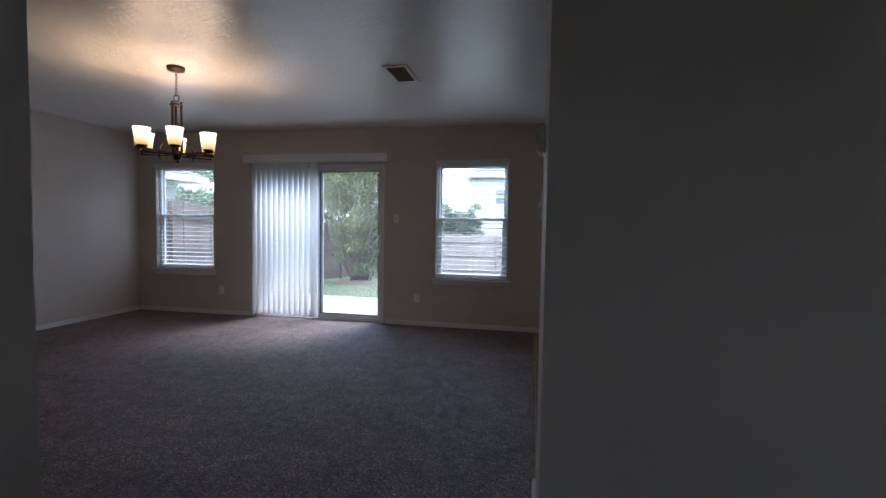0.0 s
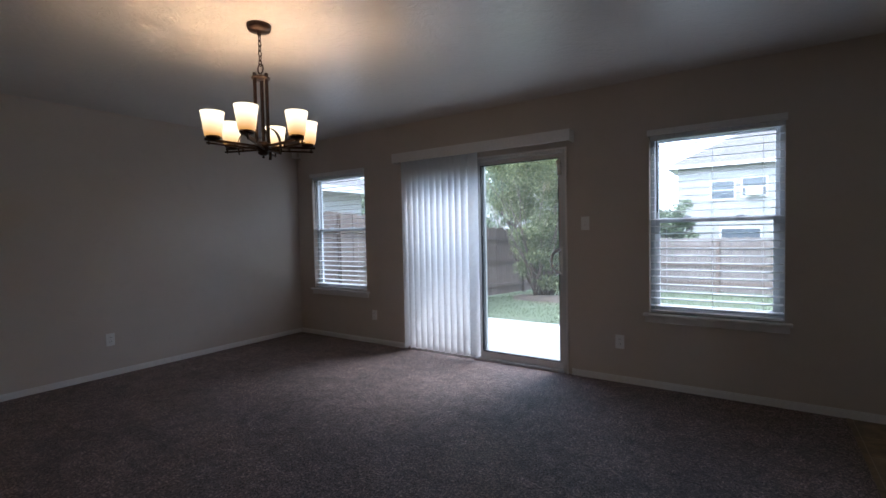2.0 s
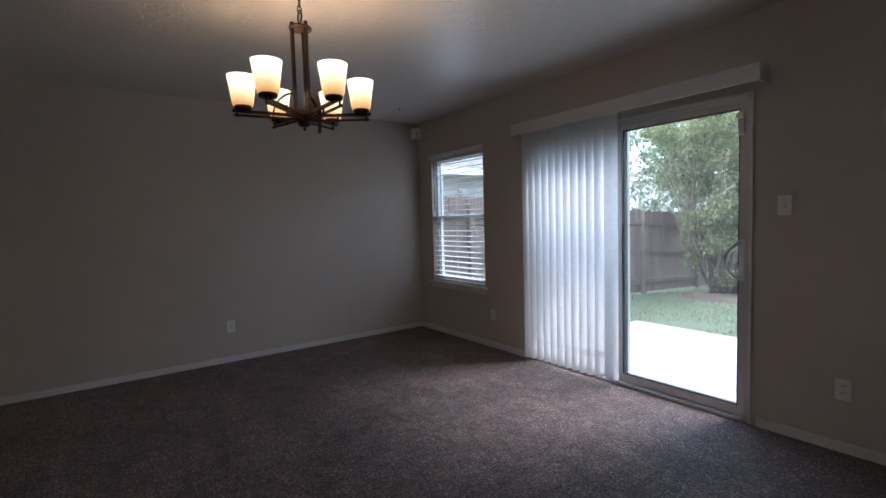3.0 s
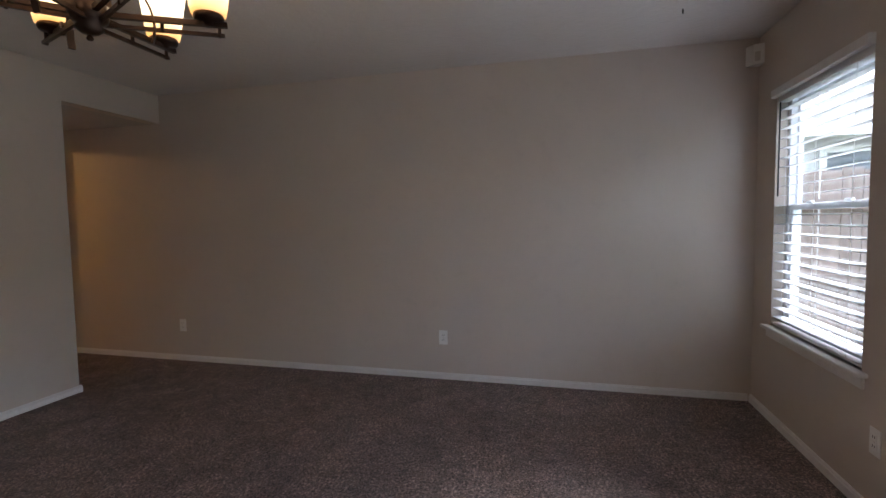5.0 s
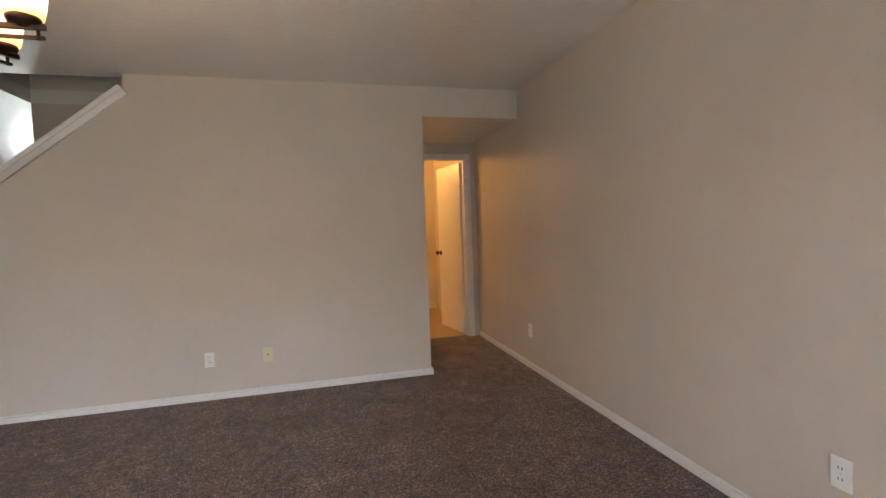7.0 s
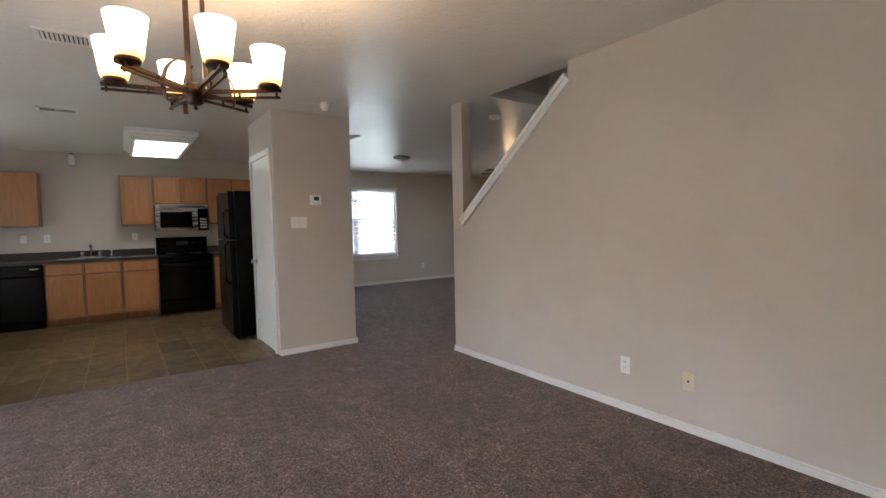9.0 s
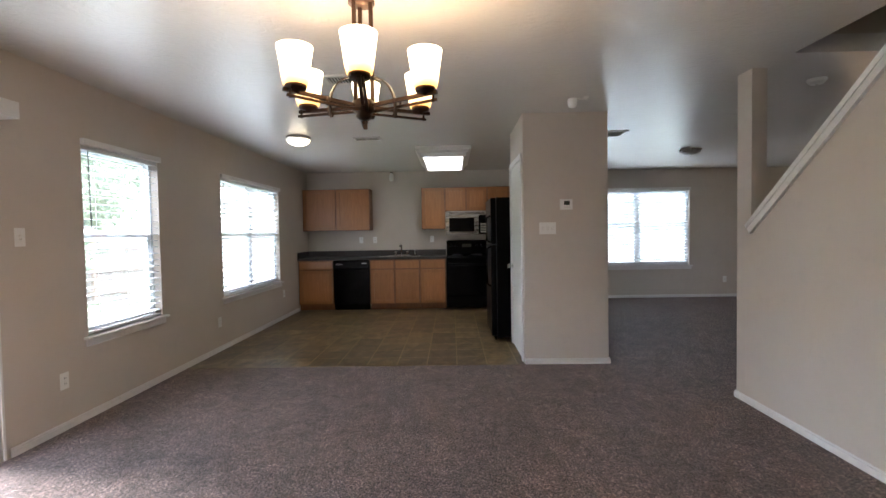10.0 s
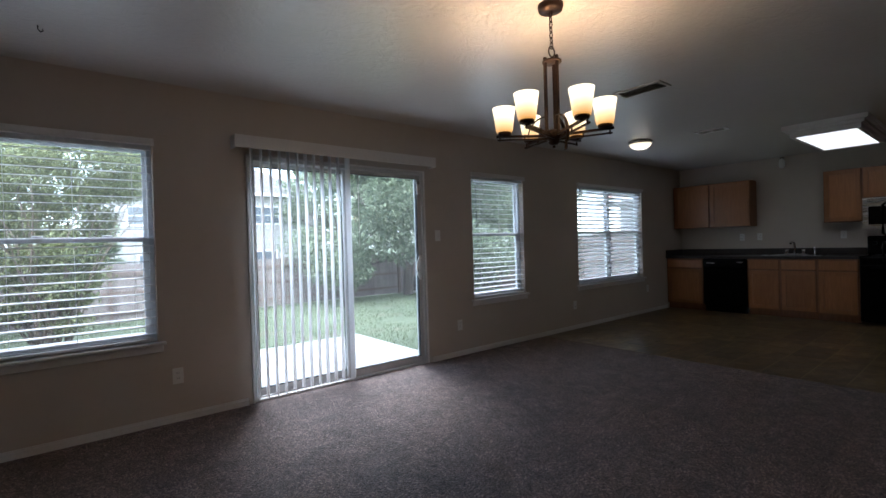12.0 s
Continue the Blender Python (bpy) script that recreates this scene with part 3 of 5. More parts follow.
def blind(a, b, place, zb, zt, tilt, label, valance=True):
    """A two-inch horizontal blind: headrail, slats on ladder cords, bottom rail, wand."""
    bl = thing("window_blind", label, "blind", group="horizontal blinds")

    def pbox(nm, u0, w0, z0, u1, w1, z1, mat, bev=0.002):
        p, q = place(u0, w0, z0), place(u1, w1, z1)
        return part(nm, box(bm_new(), *[min(i, j) for i, j in zip(p, q)], *[max(i, j) for i, j in zip(p, q)], bev), mat, bl)

    a, b = a + 0.008, b - 0.008
    pbox("headrail", a, 0.004, zt - 0.045, b, 0.055, zt - 0.003, SLAT)
    pbox("valance", a - 0.018, -0.034, zt - 0.014, b + 0.018, -0.002, zt + 0.034, TRIM, 0.004)
    pbox("bottom_rail", a, 0.006, zb + 0.008, b, 0.054, zb + 0.024, SLAT)
    step, z = 0.058, zb + 0.06
    bm = bm_new()
    n = 5
    rows = []
    for sgn in (1, -1):
        for i in range(n):
            w = 0.034 + (i / (n - 1) - 0.5) * 0.058
            h = 0.0022 * (1 - (2 * i / (n - 1) - 1) ** 2) + math.tan(radians(tilt)) * (w - 0.034) + sgn * 0.0014
            rows.append([bm.verts.new(place(a, w, h)), bm.verts.new(place(b, w, h))])
    top, bot = rows[:n], rows[n:]
    for i in range(n - 1):
        bm.faces.new((top[i][0], top[i + 1][0], top[i + 1][1], top[i][1]))
        bm.faces.new((bot[i][0], bot[i][1], bot[i + 1][1], bot[i + 1][0]))
    bm.faces.new((top[0][0], top[0][1], bot[0][1], bot[0][0]))
    bm.faces.new((top[-1][0], bot[-1][0], bot[-1][1], top[-1][1]))
    bmesh.ops.recalc_face_normals(bm, faces=bm.faces)
    me = mesh("slat", bm, SLAT)
    while z < zt - 0.07:
        ob = new("slat", me)
        ob.parent = bl
        ob.location = (random.uniform(-0.002, 0.002) if place(0, 1, 0)[1] else 0, 0, z + random.uniform(-0.002, 0.002))
        z += step
    for u in (a + 0.12, (a + b) / 2, b - 0.12):
        part("ladder_cord", tube(bm_new(), [place(u, 0.004, zb + 0.02), place(u, 0.004, zt - 0.05)], 0.0012, 5), SLAT, bl)
    part("wand", tube(bm_new(), [place(a + 0.05, -0.006, zt - 0.05), place(a + 0.055, -0.008, zt - 0.62)], 0.004, 6), DARK, bl)
    return bl


back_place = lambda u, w, z: (u, w, z)
front_place = lambda u, w, z: (FAR_F + w, u, z)
window("window_1", *W1, 1, back_place, SILL, HEAD, "white vinyl single-hung window with a painted stool")
window("window_2", *W2, 1, back_place, SILL, HEAD, "white vinyl single-hung window with a painted stool")
window("window_3", *W3, 2, back_place, SILL, HEAD, "white double window in the kitchen nook")
window("window_4", *FW, 2, front_place, SILL + 0.02, 2.10, "white double window of the front room")
# Unseen window, added and sized to light the front room from the south.
window("window_unseen", 6.35, 7.0, 1, lambda u, w, z: (u, SOUTH - w, z), SILL + 0.3, 2.0, "unseen single-hung window added to bring daylight into the front room")
blind(*W1, back_place, SILL, HEAD, 4, "white two-inch blind, slats open, in the dining window")
blind(*W2, back_place, SILL, HEAD, 4, "white two-inch blind, slats open, beside the patio door")
blind(*W3, back_place, SILL, HEAD, -24, "white two-inch blind, slats open, in the kitchen nook")
blind(*FW, front_place, SILL + 0.02, 2.10, -36, "white two-inch blind, slats open, in the front room")

# ---- patio door ----
pd = thing("sliding_door", "aluminium sliding glass patio door, closed", "patio door", kind="structure")
x0, x1 = SL


def pdbox(nm, a, b, mat=ALU, parent=pd, bev=0.003):
    return part(nm, box(bm_new(), *a, *b, bev), mat, parent)


pdbox("door_frame", (x0, 0.0, 0.0), (x0 + 0.028, T, SL_H))
pdbox("door_frame", (x1 - 0.028, 0.0, 0.0), (x1, T, SL_H))
pdbox("door_frame", (x0 + 0.028, 0.0, SL_H - 0.03), (x1 - 0.028, T, SL_H))
pdbox("track", (x0 + 0.035, -0.01, -0.01), (x1 - 0.035, T, 0.022))
pdbox("track_rail", (x0 + 0.036, 0.035, 0.022), (x1 - 0.036, 0.041, 0.036), STEEL)
xm = 2.752
for nm, a, b, w in (("fixed_panel", x0 + 0.029, xm + 0.03, 0.085), ("sliding_panel", xm - 0.03, x1 - 0.029, 0.04)):
    fr = part(nm, slab(bm_new(), (a, b), (0.024, SL_H - 0.032), [(a + 0.04, 0.085, b - 0.04, SL_H - 0.066)], w - 0.016, w + 0.016, on_y(0)), ALU, pd)
    g = part("pane", box(bm_new(), a + 0.038, w - 0.004, 0.083, b - 0.038, w + 0.004, SL_H - 0.064), GLASS, fr)
    part("gasket", slab(bm_new(), (a + 0.0385, b - 0.0385), (0.0835, SL_H - 0.0645), [(a + 0.047, 0.092, b - 0.047, SL_H - 0.073)], w - 0.013, w + 0.013, on_y(0)), DARK, fr)
    g.visible_shadow = False
hx = x1 - 0.052
hnd = part("handle", tube(bm_new(), [(hx - 0.004, 0.022, 0.90), (hx - 0.03, -0.006, 0.91), (hx - 0.062, -0.024, 0.95), (hx - 0.075, -0.03, 1.01), (hx - 0.062, -0.024, 1.07), (hx - 0.03, -0.006, 1.11), (hx - 0.004, 0.022, 1.12)], 0.011, 8), PLASTIC, pd, "white D-shaped pull handle")
part("backplate", box(bm_new(), hx - 0.014, 0.016, 0.88, hx + 0.016, 0.0235, 1.14, 0.003), PLASTIC, hnd)
part("safety_latch", box(bm_new(), x1 - 0.075, 0.0, 1.78, x1 - 0.04, 0.02, 1.88, 0.004), PLASTIC, pd, "white safety latch")
part("latch_bracket", box(bm_new(), x1 - 0.085, 0.0, 1.885, x1 - 0.045, 0.012, 1.915, 0.002), NICKEL, pd)
trim = thing("door_trim", "white painted trim around the patio door", "trim", kind="structure")
for a, b in (((x0 - 0.016, -0.012, 0.0), (x0 + 0.001, -0.001, SL_H + 0.016)), ((x1 - 0.001, -0.012, 0.0), (x1 + 0.016, -0.001, SL_H + 0.016)), ((x0 + 0.002, -0.012, SL_H), (x1 - 0.002, -0.001, SL_H + 0.016))):
    part("trim_board", box(bm_new(), *a, *b, 0.003), TRIM, trim)

# vertical blind, half drawn
vb = thing("vertical_blind", "white vertical blind with open vanes over half the patio door", "blind")
part("valance", box(bm_new(), 1.74, -0.125, 2.055, 3.725, -0.113, 2.155, 0.003), TRIM, vb)
part("valance_return", box(bm_new(), 1.74, -0.112, 2.055, 1.752, -0.001, 2.155, 0.002), TRIM, vb)
part("valance_return", box(bm_new(), 3.713, -0.112, 2.055, 3.725, -0.001, 2.155, 0.002), TRIM, vb)
part("headrail", box(bm_new(), 1.76, -0.085, 2.085, 3.70, -0.045, 2.13, 0.003), ALU, vb)
me_bm = bm_new()
cols = []
for i in range(9):
    u = (i / 8 - 0.5) * 0.1
    c = 0.015 * (1 - (20 * u) ** 2)
    cols.append([me_bm.verts.new((c, u, 0.0)), me_bm.verts.new((c, u, 2.04)), me_bm.verts.new((c - 0.001, u, 2.04)), me_bm.verts.new((c - 0.001, u, 0.0))])
for a, b in zip(cols, cols[1:]):
    for k in range(4):
        f = me_bm.faces.new((a[k], a[(k + 1) % 4], b[(k + 1) % 4], b[k]))
        f.smooth = k in (0, 2)
bmesh.ops.recalc_face_normals(me_bm, faces=me_bm.faces)
vane_me = mesh("vane", me_bm, VANE)
for i in range(11):
    v = new("vane", vane_me)
    v.parent = vb
    v.location = (1.872 + 0.0755 * i, -0.066, 0.045)
    v.rotation_euler = (0, 0, radians(-11 + random.uniform(-3, 3)))
v = new("vane", vane_me)
v.parent = vb
v.location = (2.728, -0.066, 0.045)
v.rotation_euler = (0, 0, radians(-55))
part("wand", tube(bm_new(), [(2.83, -0.07, 2.1), (2.83, -0.072, 1.25)], 0.0035, 6), VENTMETAL, vb)


# ---- doors ----
def knob(parent, x, y, z, axis, sgn, mat=NICKEL):
    prof = [(0.0, 0.0), (0.031, 0.0), (0.031, 0.006), (0.012, 0.010), (0.011, 0.03), (0.026, 0.04), (0.029, 0.052), (0.024, 0.064), (0.0, 0.068)]
    return part("knob", lathe(bm_new(), [(r, h * sgn) for r, h in prof], x, y, z, 18, axis), mat, parent, "satin nickel round knob")


pantry = thing("door_1", "white flush pantry door, closed", "door", kind="structure")
leaf = part("door_leaf", box(bm_new(), 5.742, PY0 - 0.03, 0.012, 6.438, PY0 + 0.006, 2.054, 0.003), DOORPAINT, pantry)
knob(leaf, 6.385, PY0 + 0.006, 0.93, "y", 1)
for a, b in (((5.66, 0.001, 0.0), (5.722, 0.017, 2.12)), ((6.458, 0.001, 0.0), (6.52, 0.017, 2.12)), ((5.723, 0.001, 2.058), (6.457, 0.017, 2.12))):
    part("casing", box(bm_new(), a[0], PY0 + a[1], a[2], b[0], PY0 + b[1], b[2], 0.004), TRIM, pantry)
for a, b in ((5.723, 5.74), (6.44, 6.457)):
    part("jamb", box(bm_new(), a, PY0 - 0.109, 0.0, b, PY0 + 0.0005, 2.057), TRIM, pantry)
for z in (0.25, 1.02, 1.82):
    part("hinge", box(bm_new(), 5.728, PY0 + 0.002, z - 0.045, 5.746, PY0 + 0.012, z + 0.045, 0.003), NICKEL, leaf)

hall_door = thing("door_2", "white door standing open into a warm lit room", "door", kind="structure")
for a, b in (((0.065, 0.001, 0.0), (0.127, 0.017, 2.12)), ((0.793, 0.001, 0.0), (0.855, 0.017, 2.12)), ((0.128, 0.001, 2.058), (0.792, 0.017, 2.12))):
    part("casing", box(bm_new(), a[0], HALL_END + a[1], a[2], b[0], HALL_END + b[1], b[2], 0.004), TRIM, hall_door)
for a, b in ((0.126, 0.142), (0.778, 0.794)):
    part("jamb", box(bm_new(), a, HALL_END - 0.109, 0.0, b, HALL_END + 0.0005, 2.057), TRIM, hall_door)
leaf = part("door_leaf", box(bm_new(), 0.0, -0.035, 0.012, 0.625, 0.0, 2.035, 0.003), DOORPAINT, hall_door)
leaf.matrix_basis = pose(0.165, HALL_END - 0.095, 0, 0, 0, -79)
for s, y in ((1, 0.0), (-1, -0.035)):
    knob(leaf, 0.57, y, 0.96, "y", s, BRONZE)
for z in (0.25, 1.02, 1.82):
    part("hinge", box(bm_new(), 0.136, HALL_END - 0.105, z - 0.045, 0.164, HALL_END - 0.085, z + 0.045, 0.003), DOORPAINT, hall_door)

closet = thing("door_3", "white closet door in the hall side wall, closed", "door", kind="structure")
leaf = part("door_leaf", box(bm_new(), HALL_X + 0.01, -5.93, 0.012, HALL_X + 0.045, -5.24, 2.035, 0.003), DOORPAINT, closet)
knob(leaf, HALL_X + 0.01, -5.30, 0.95, "x", -1, BRONZE)
for a, b in ((-6.0, -5.94), (-5.23, -5.17)):
    part("casing", box(bm_new(), HALL_X - 0.015, a, 0.0, HALL_X - 0.001, b, 2.11, 0.004), TRIM, closet)
part("casing", box(bm_new(), HALL_X - 0.015, -5.939, 2.05, HALL_X - 0.001, -5.231, 2.11, 0.004), TRIM, closet)

# ---- chandelier ----
CX, CY = 2.714, -2.392
ch = thing("chandelier", "bronze six-arm chandelier with lit amber glass shades", "chandelier", (CX, CY, H))


def chp(nm, bm, mat, parent=ch, label=""):
    ob = part(nm, bm, mat, parent, label)
    if parent is ch:
        ob.matrix_parent_inverse = Matrix.Translation((-CX, -CY, -H))
    return ob


chp("canopy", lathe(bm_new(), [(0.0, H), (0.066, H), (0.066, H - 0.012), (0.060, H - 0.032), (0.02, H - 0.036), (0.0, H - 0.036)], CX, CY, 0, 28), BRONZE)
for i in range(7):
    z = H - 0.048 - i * 0.0275
    q = [(0.009 * math.cos(a), 0.018 * math.sin(a)) for a in [2 * math.pi * k / 12 for k in range(13)]]
    chp("chain_link", tube(bm_new(), [(CX + (u if i % 2 else 0), CY + (0 if i % 2 else u), z + v) for u, v in q], 0.0026, 6), BRONZE)
chp("ring", tube(bm_new(), [(CX + 0.024 * math.cos(a), CY, 2.245 + 0.027 * math.sin(a)) for a in [2 * math.pi * k / 20 for k in range(21)]], 0.0038, 8), BRONZE)
for k in range(3):
    a = radians(20 + 120 * k)
    x, y = CX + 0.036 * math.cos(a), CY + 0.036 * math.sin(a)
    bm = bm_new()
    box(bm, x - 0.0075, y - 0.0075, 1.822, x + 0.0075, y + 0.0075, 2.217, 0.002)
    chp("stem_bar", bm, BRONZE)
chp("collar", lathe(bm_new(), [(0.0, 2.187), (0.05, 2.187), (0.05, 2.197), (0.0, 2.197)], CX, CY, 0, 20), BRONZE)
chp("hub", lathe(bm_new(), [(0.0, 1.754), (0.018, 1.757), (0.03, 1.767), (0.026, 1.777), (0.038, 1.785), (0.042, 1.799), (0.042, 1.823), (0.03, 1.832), (0.0, 1.834)], CX, CY, 0, 24), BRONZE)
chp("finial", lathe(bm_new(), [(0.0, 1.739), (0.006, 1.741), (0.008, 1.746), (0.005, 1.752), (0.0, 1.756)], CX, CY, 0, 16), BRONZE)
SHADE_R, SHADE_Z = 0.258, 1.840
for k in range(6):
    a = radians(8 + 60 * k)
    c, s = math.cos(a), math.sin(a)
    side = Vector((-s, c, 0)) * 0.022
    P = lambda r, z, o=0.0: (CX + c * r + side.x * o, CY + s * r + side.y * o, z)
    arm = chp("arm", strip(bm_new(), [P(0.02, 1.805), P(0.302, 1.821)], (-s, c, 0), 0.013, 0.013, (0, 0, 1)), BRONZE)
    low = part("lower_bar", strip(bm_new(), [P(0.02, 1.786, 0.7), P(0.295, 1.799, 0.7)], (-s, c, 0), 0.009, 0.009, (0, 0, 1)), BRONZE, arm)
    for r in (0.15, 0.282):
        part("peg", tube(bm_new(), [P(r, 1.780 + 0.04 * r, 0.55), P(r, 1.811 + 0.05 * r, 0.55)], 0.0048, 6), BRONZE, arm)
    if k % 2 == 0:
        pts = [P(0.035 + 0.1 * math.sin(t), 1.792 + 0.115 * math.cos(t)) for t in [math.pi * (i / 10 * 0.62) for i in range(11)]]
        part("arch", strip(bm_new(), pts, (-s, c, 0), 0.016, 0.005, (0, 0, 1)), BRONZE, arm)
    sx, sy = CX + c * SHADE_R, CY + s * SHADE_R
    part("cup", lathe(bm_new(), [(0.0, 1.816), (0.012, 1.816), (0.014, 1.822), (0.034, 1.825), (0.038, 1.834), (0.036, 1.842), (0.0, 1.842)], sx, sy, 0, 20), BRONZE, arm)
    prof = [(0.03, SHADE_Z), (0.042, SHADE_Z + 0.002), (0.046, SHADE_Z + 0.02), (0.054, SHADE_Z + 0.082), (0.0615, SHADE_Z + 0.131), (0.0577, SHADE_Z + 0.131), (0.05, SHADE_Z + 0.082), (0.042, SHADE_Z + 0.02), (0.03, SHADE_Z + 0.01)]
    chp("shade", lathe(bm_new(), prof, sx, sy, 0, 28), FROST, ch, "amber to white frosted glass shade, lit")
    lamp("chandelier_bulb", sx, sy, SHADE_Z + 0.108, 0.29, WARM, 0.022)


# ---- ceiling fixtures ----
def flush_light(x, y, r, lit, label):
    ob = thing("ceiling_light", label, "ceiling light", (x, y, H))
    inv = Matrix.Translation((-x, -y, -H))
    a = part("base", lathe(bm_new(), [(0.0, H), (r * 0.92, H), (r, H - 0.012), (r, H - 0.03), (r * 0.9, H - 0.034), (0.0, H - 0.034)], x, y, 0, 32), TRIM if lit else NICKEL, ob)
    g = [(0.0, H - 0.105), (r * 0.35, H - 0.1), (r * 0.65, H - 0.083), (r * 0.85, H - 0.058), (r * 0.92, H - 0.0345)]
    b = part("diffuser", lathe(bm_new(), g, x, y, 0, 32), DOMEGLASS if lit else UNLITGLASS, ob, "lit frosted glass bowl" if lit else "unlit frosted glass bowl")
    c = part("finial", lathe(bm_new(), [(0.0, H - 0.118), (0.008, H - 0.114), (0.01, H - 0.104), (0.0, H - 0.1)], x, y, 0, 12), NICKEL, ob)
    for o in (a, b, c):
        o.matrix_parent_inverse = inv
    return ob


flush_light(6.45, -0.92, 0.145, True, "lit flush dome light on the kitchen nook ceiling")
flush_light(7.80, -6.20, 0.15, False, "unlit flush dome light on the front room ceiling")

tube_light = thing("fluorescent_fixture", "white boxed fluorescent light with a lit lens", "ceiling light", (7.8, -2.62, H))
x0, x1, y0, y1 = 7.16, 8.72, -2.99, -2.24
inv = Matrix.Translation((-7.8, 2.62, -H))
for nm, o, z0, z1 in (("crown_upper", 0.0, H - 0.05, H - 0.0005), ("crown_middle", 0.035, H - 0.085, H - 0.051), ("crown_lower", 0.065, H - 0.135, H - 0.086)):
    ob = part(nm, slab(bm_new(), (x0 + o, x1 - o), (y0 + o, y1 - o), [(x0 + o + 0.04, y0 + o + 0.04, x1 - o - 0.04, y1 - o - 0.04)], z0, z1, flat), TRIM, tube_light)
    ob.matrix_parent_inverse = inv
ob = part("lens", box(bm_new(), x0 + 0.106, y0 + 0.106, H - 0.132, x1 - 0.106, y1 - 0.106, H - 0.122), TUBELENS, tube_light, "lit prismatic lens")
ob.matrix_parent_inverse = inv


def vent(x0, y0, x1, y1, n, along, label, mat=VENTMETAL, divider=False, back=DUCTSHADE):
    cx, cy = (x0 + x1) / 2, (y0 + y1) / 2
    ob = thing("ceiling_vent", label, "vent", (cx, cy, H))
    inv = Matrix.Translation((-cx, -cy, -H))
    # A flat plate in the back colour stands in for shade inside the vent.
    made = [part("duct_shade", box(bm_new(), x0 + 0.01, y0 + 0.01, H - 0.006, x1 - 0.01, y1 - 0.01, H - 0.001), back, ob),
            part("frame", slab(bm_new(), (x0, x1), (y0, y1), [(x0 + 0.028, y0 + 0.028, x1 - 0.028, y1 - 0.028)], H - 0.012, H - 0.0005, flat), mat, ob)]
    if divider:
        made.append(part("divider", box(bm_new(), x0 + 0.027, cy - 0.02, H - 0.0125, x1 - 0.027, cy + 0.02, H - 0.0065), mat, ob))
    for i in range(n):
        t = (i + 0.5) / n
        if along == "x":
            y = y0 + 0.03 + t * (y1 - y0 - 0.06)
            bm = strip(bm_new(), [(x0 + 0.026, y, H - 0.012), (x1 - 0.026, y, H - 0.012)], (0, 0.8, 0.6), 0.019, 0.0015, (0, 0, 1))
        else:
            x = x0 + 0.03 + t * (x1 - x0 - 0.06)
            bm = strip(bm_new(), [(x, y0 + 0.026, H - 0.012), (x, y1 - 0.026, H - 0.012)], (0.8, 0, 0.6), 0.019, 0.0015, (0, 0, 1))
        made.append(part("slat", bm, VENTMETAL, ob))
    for o in made:
        o.matrix_parent_inverse = inv
    return ob


vent(4.35, -2.18, 4.55, -1.78, 15, "x", "painted metal ceiling vent over the dining area")
vent(6.52, -1.87, 6.68, -1.55, 2, "y", "painted metal ceiling vent in the kitchen", TRIM, True, DARK)
vent(6.45, -4.80, 6.77, -4.56, 10, "x", "white ceiling vent in the front room", PLASTIC)


def detector(x, y, z, label):
    ob = thing("smoke_detector", label, "detector", (x, y, z))
    part("base", lathe(bm_new(), [(0, 0), (0.066, 0), (0.066, -0.012), (0, -0.012)], 0, 0, 0, 28), PLASTIC, ob)
    part("cover", lathe(bm_new(), [(0.06, -0.012), (0.058, -0.026), (0.045, -0.038), (0.02, -0.042), (0, -0.042)], 0, 0, 0, 28), PLASTIC, ob)
    part("test_button", lathe(bm_new(), [(0.01, -0.042), (0.01, -0.046), (0, -0.046)], 0, 0, 0, 12), VENTMETAL, ob)
    return ob


detector(4.72, -5.62, H, "white round smoke detector near the stair foot")
cs = thing("ceiling_sensor", "small white cup-shaped sensor on a ceiling bracket", "sensor", (5.04, -3.78, H))
part("bracket", box(bm_new(), -0.014, -0.13, -0.03, 0.014, 0.0, -0.016, 0.003), VENTMETAL, cs)
part("mount", box(bm_new(), -0.022, -0.14, -0.016, 0.022, -0.10, -0.0005, 0.003), VENTMETAL, cs)
part("housing", lathe(bm_new(), [(0.0, -0.10), (0.026, -0.094), (0.038, -0.072), (0.042, -0.035), (0.036, -0.02), (0.015, -0.012), (0.0, -0.012)], 0, 0, 0, 20), PLASTIC, cs)
sens = thing("motion_sensor", "white motion sensor high in the room corner", "sensor", (0, 0, 2.36))
inv = Matrix.Translation((0, 0, -2.36))
bm = prism(bm_new(), [(0.002, -0.002), (0.085, -0.002), (0.06, -0.06), (0.002, -0.085)], 2.30, 2.43, flat)
o = part("housing", bm, PLASTIC, sens)
o.matrix_parent_inverse = inv
o = part("lens", prism(bm_new(), [(0.078, -0.024), (0.0665, -0.052), (0.0645, -0.052), (0.076, -0.024)], 2.32, 2.38, flat), VENTMETAL, sens)
o.matrix_parent_inverse = inv
k = thing("wall_sensor", "white sensor on a bracket high on the kitchen wall", "sensor", (FAR_K, -1.60, 2.4))
inv = Matrix.Translation((-FAR_K, 1.6, -2.4))
for nm, bm, mt in (("bracket", box(bm_new(), FAR_K - 0.09, -1.63, 2.455, FAR_K - 0.001, -1.59, 2.47, 0.002), DARK), ("housing", lathe(bm_new(), [(0, 2.30), (0.03, 2.31), (0.042, 2.34), (0.042, 2.40), (0.03, 2.44), (0.02, 2.456), (0, 2.456)], FAR_K - 0.06, -1.61, 0, 18), PLASTIC)):
    o = part(nm, bm, mt, k)
    o.matrix_parent_inverse = inv
hook = thing("ceiling_hook", "small dark plant hook in the ceiling", "hook", (0.62, -0.62, H))
o = part("hook_wire", tube(bm_new(), [(0, 0, 0.0), (0, 0, -0.02), (0.012, 0, -0.034), (0.022, 0, -0.024), (0.02, 0, -0.014)], 0.003, 6), DARK, hook)


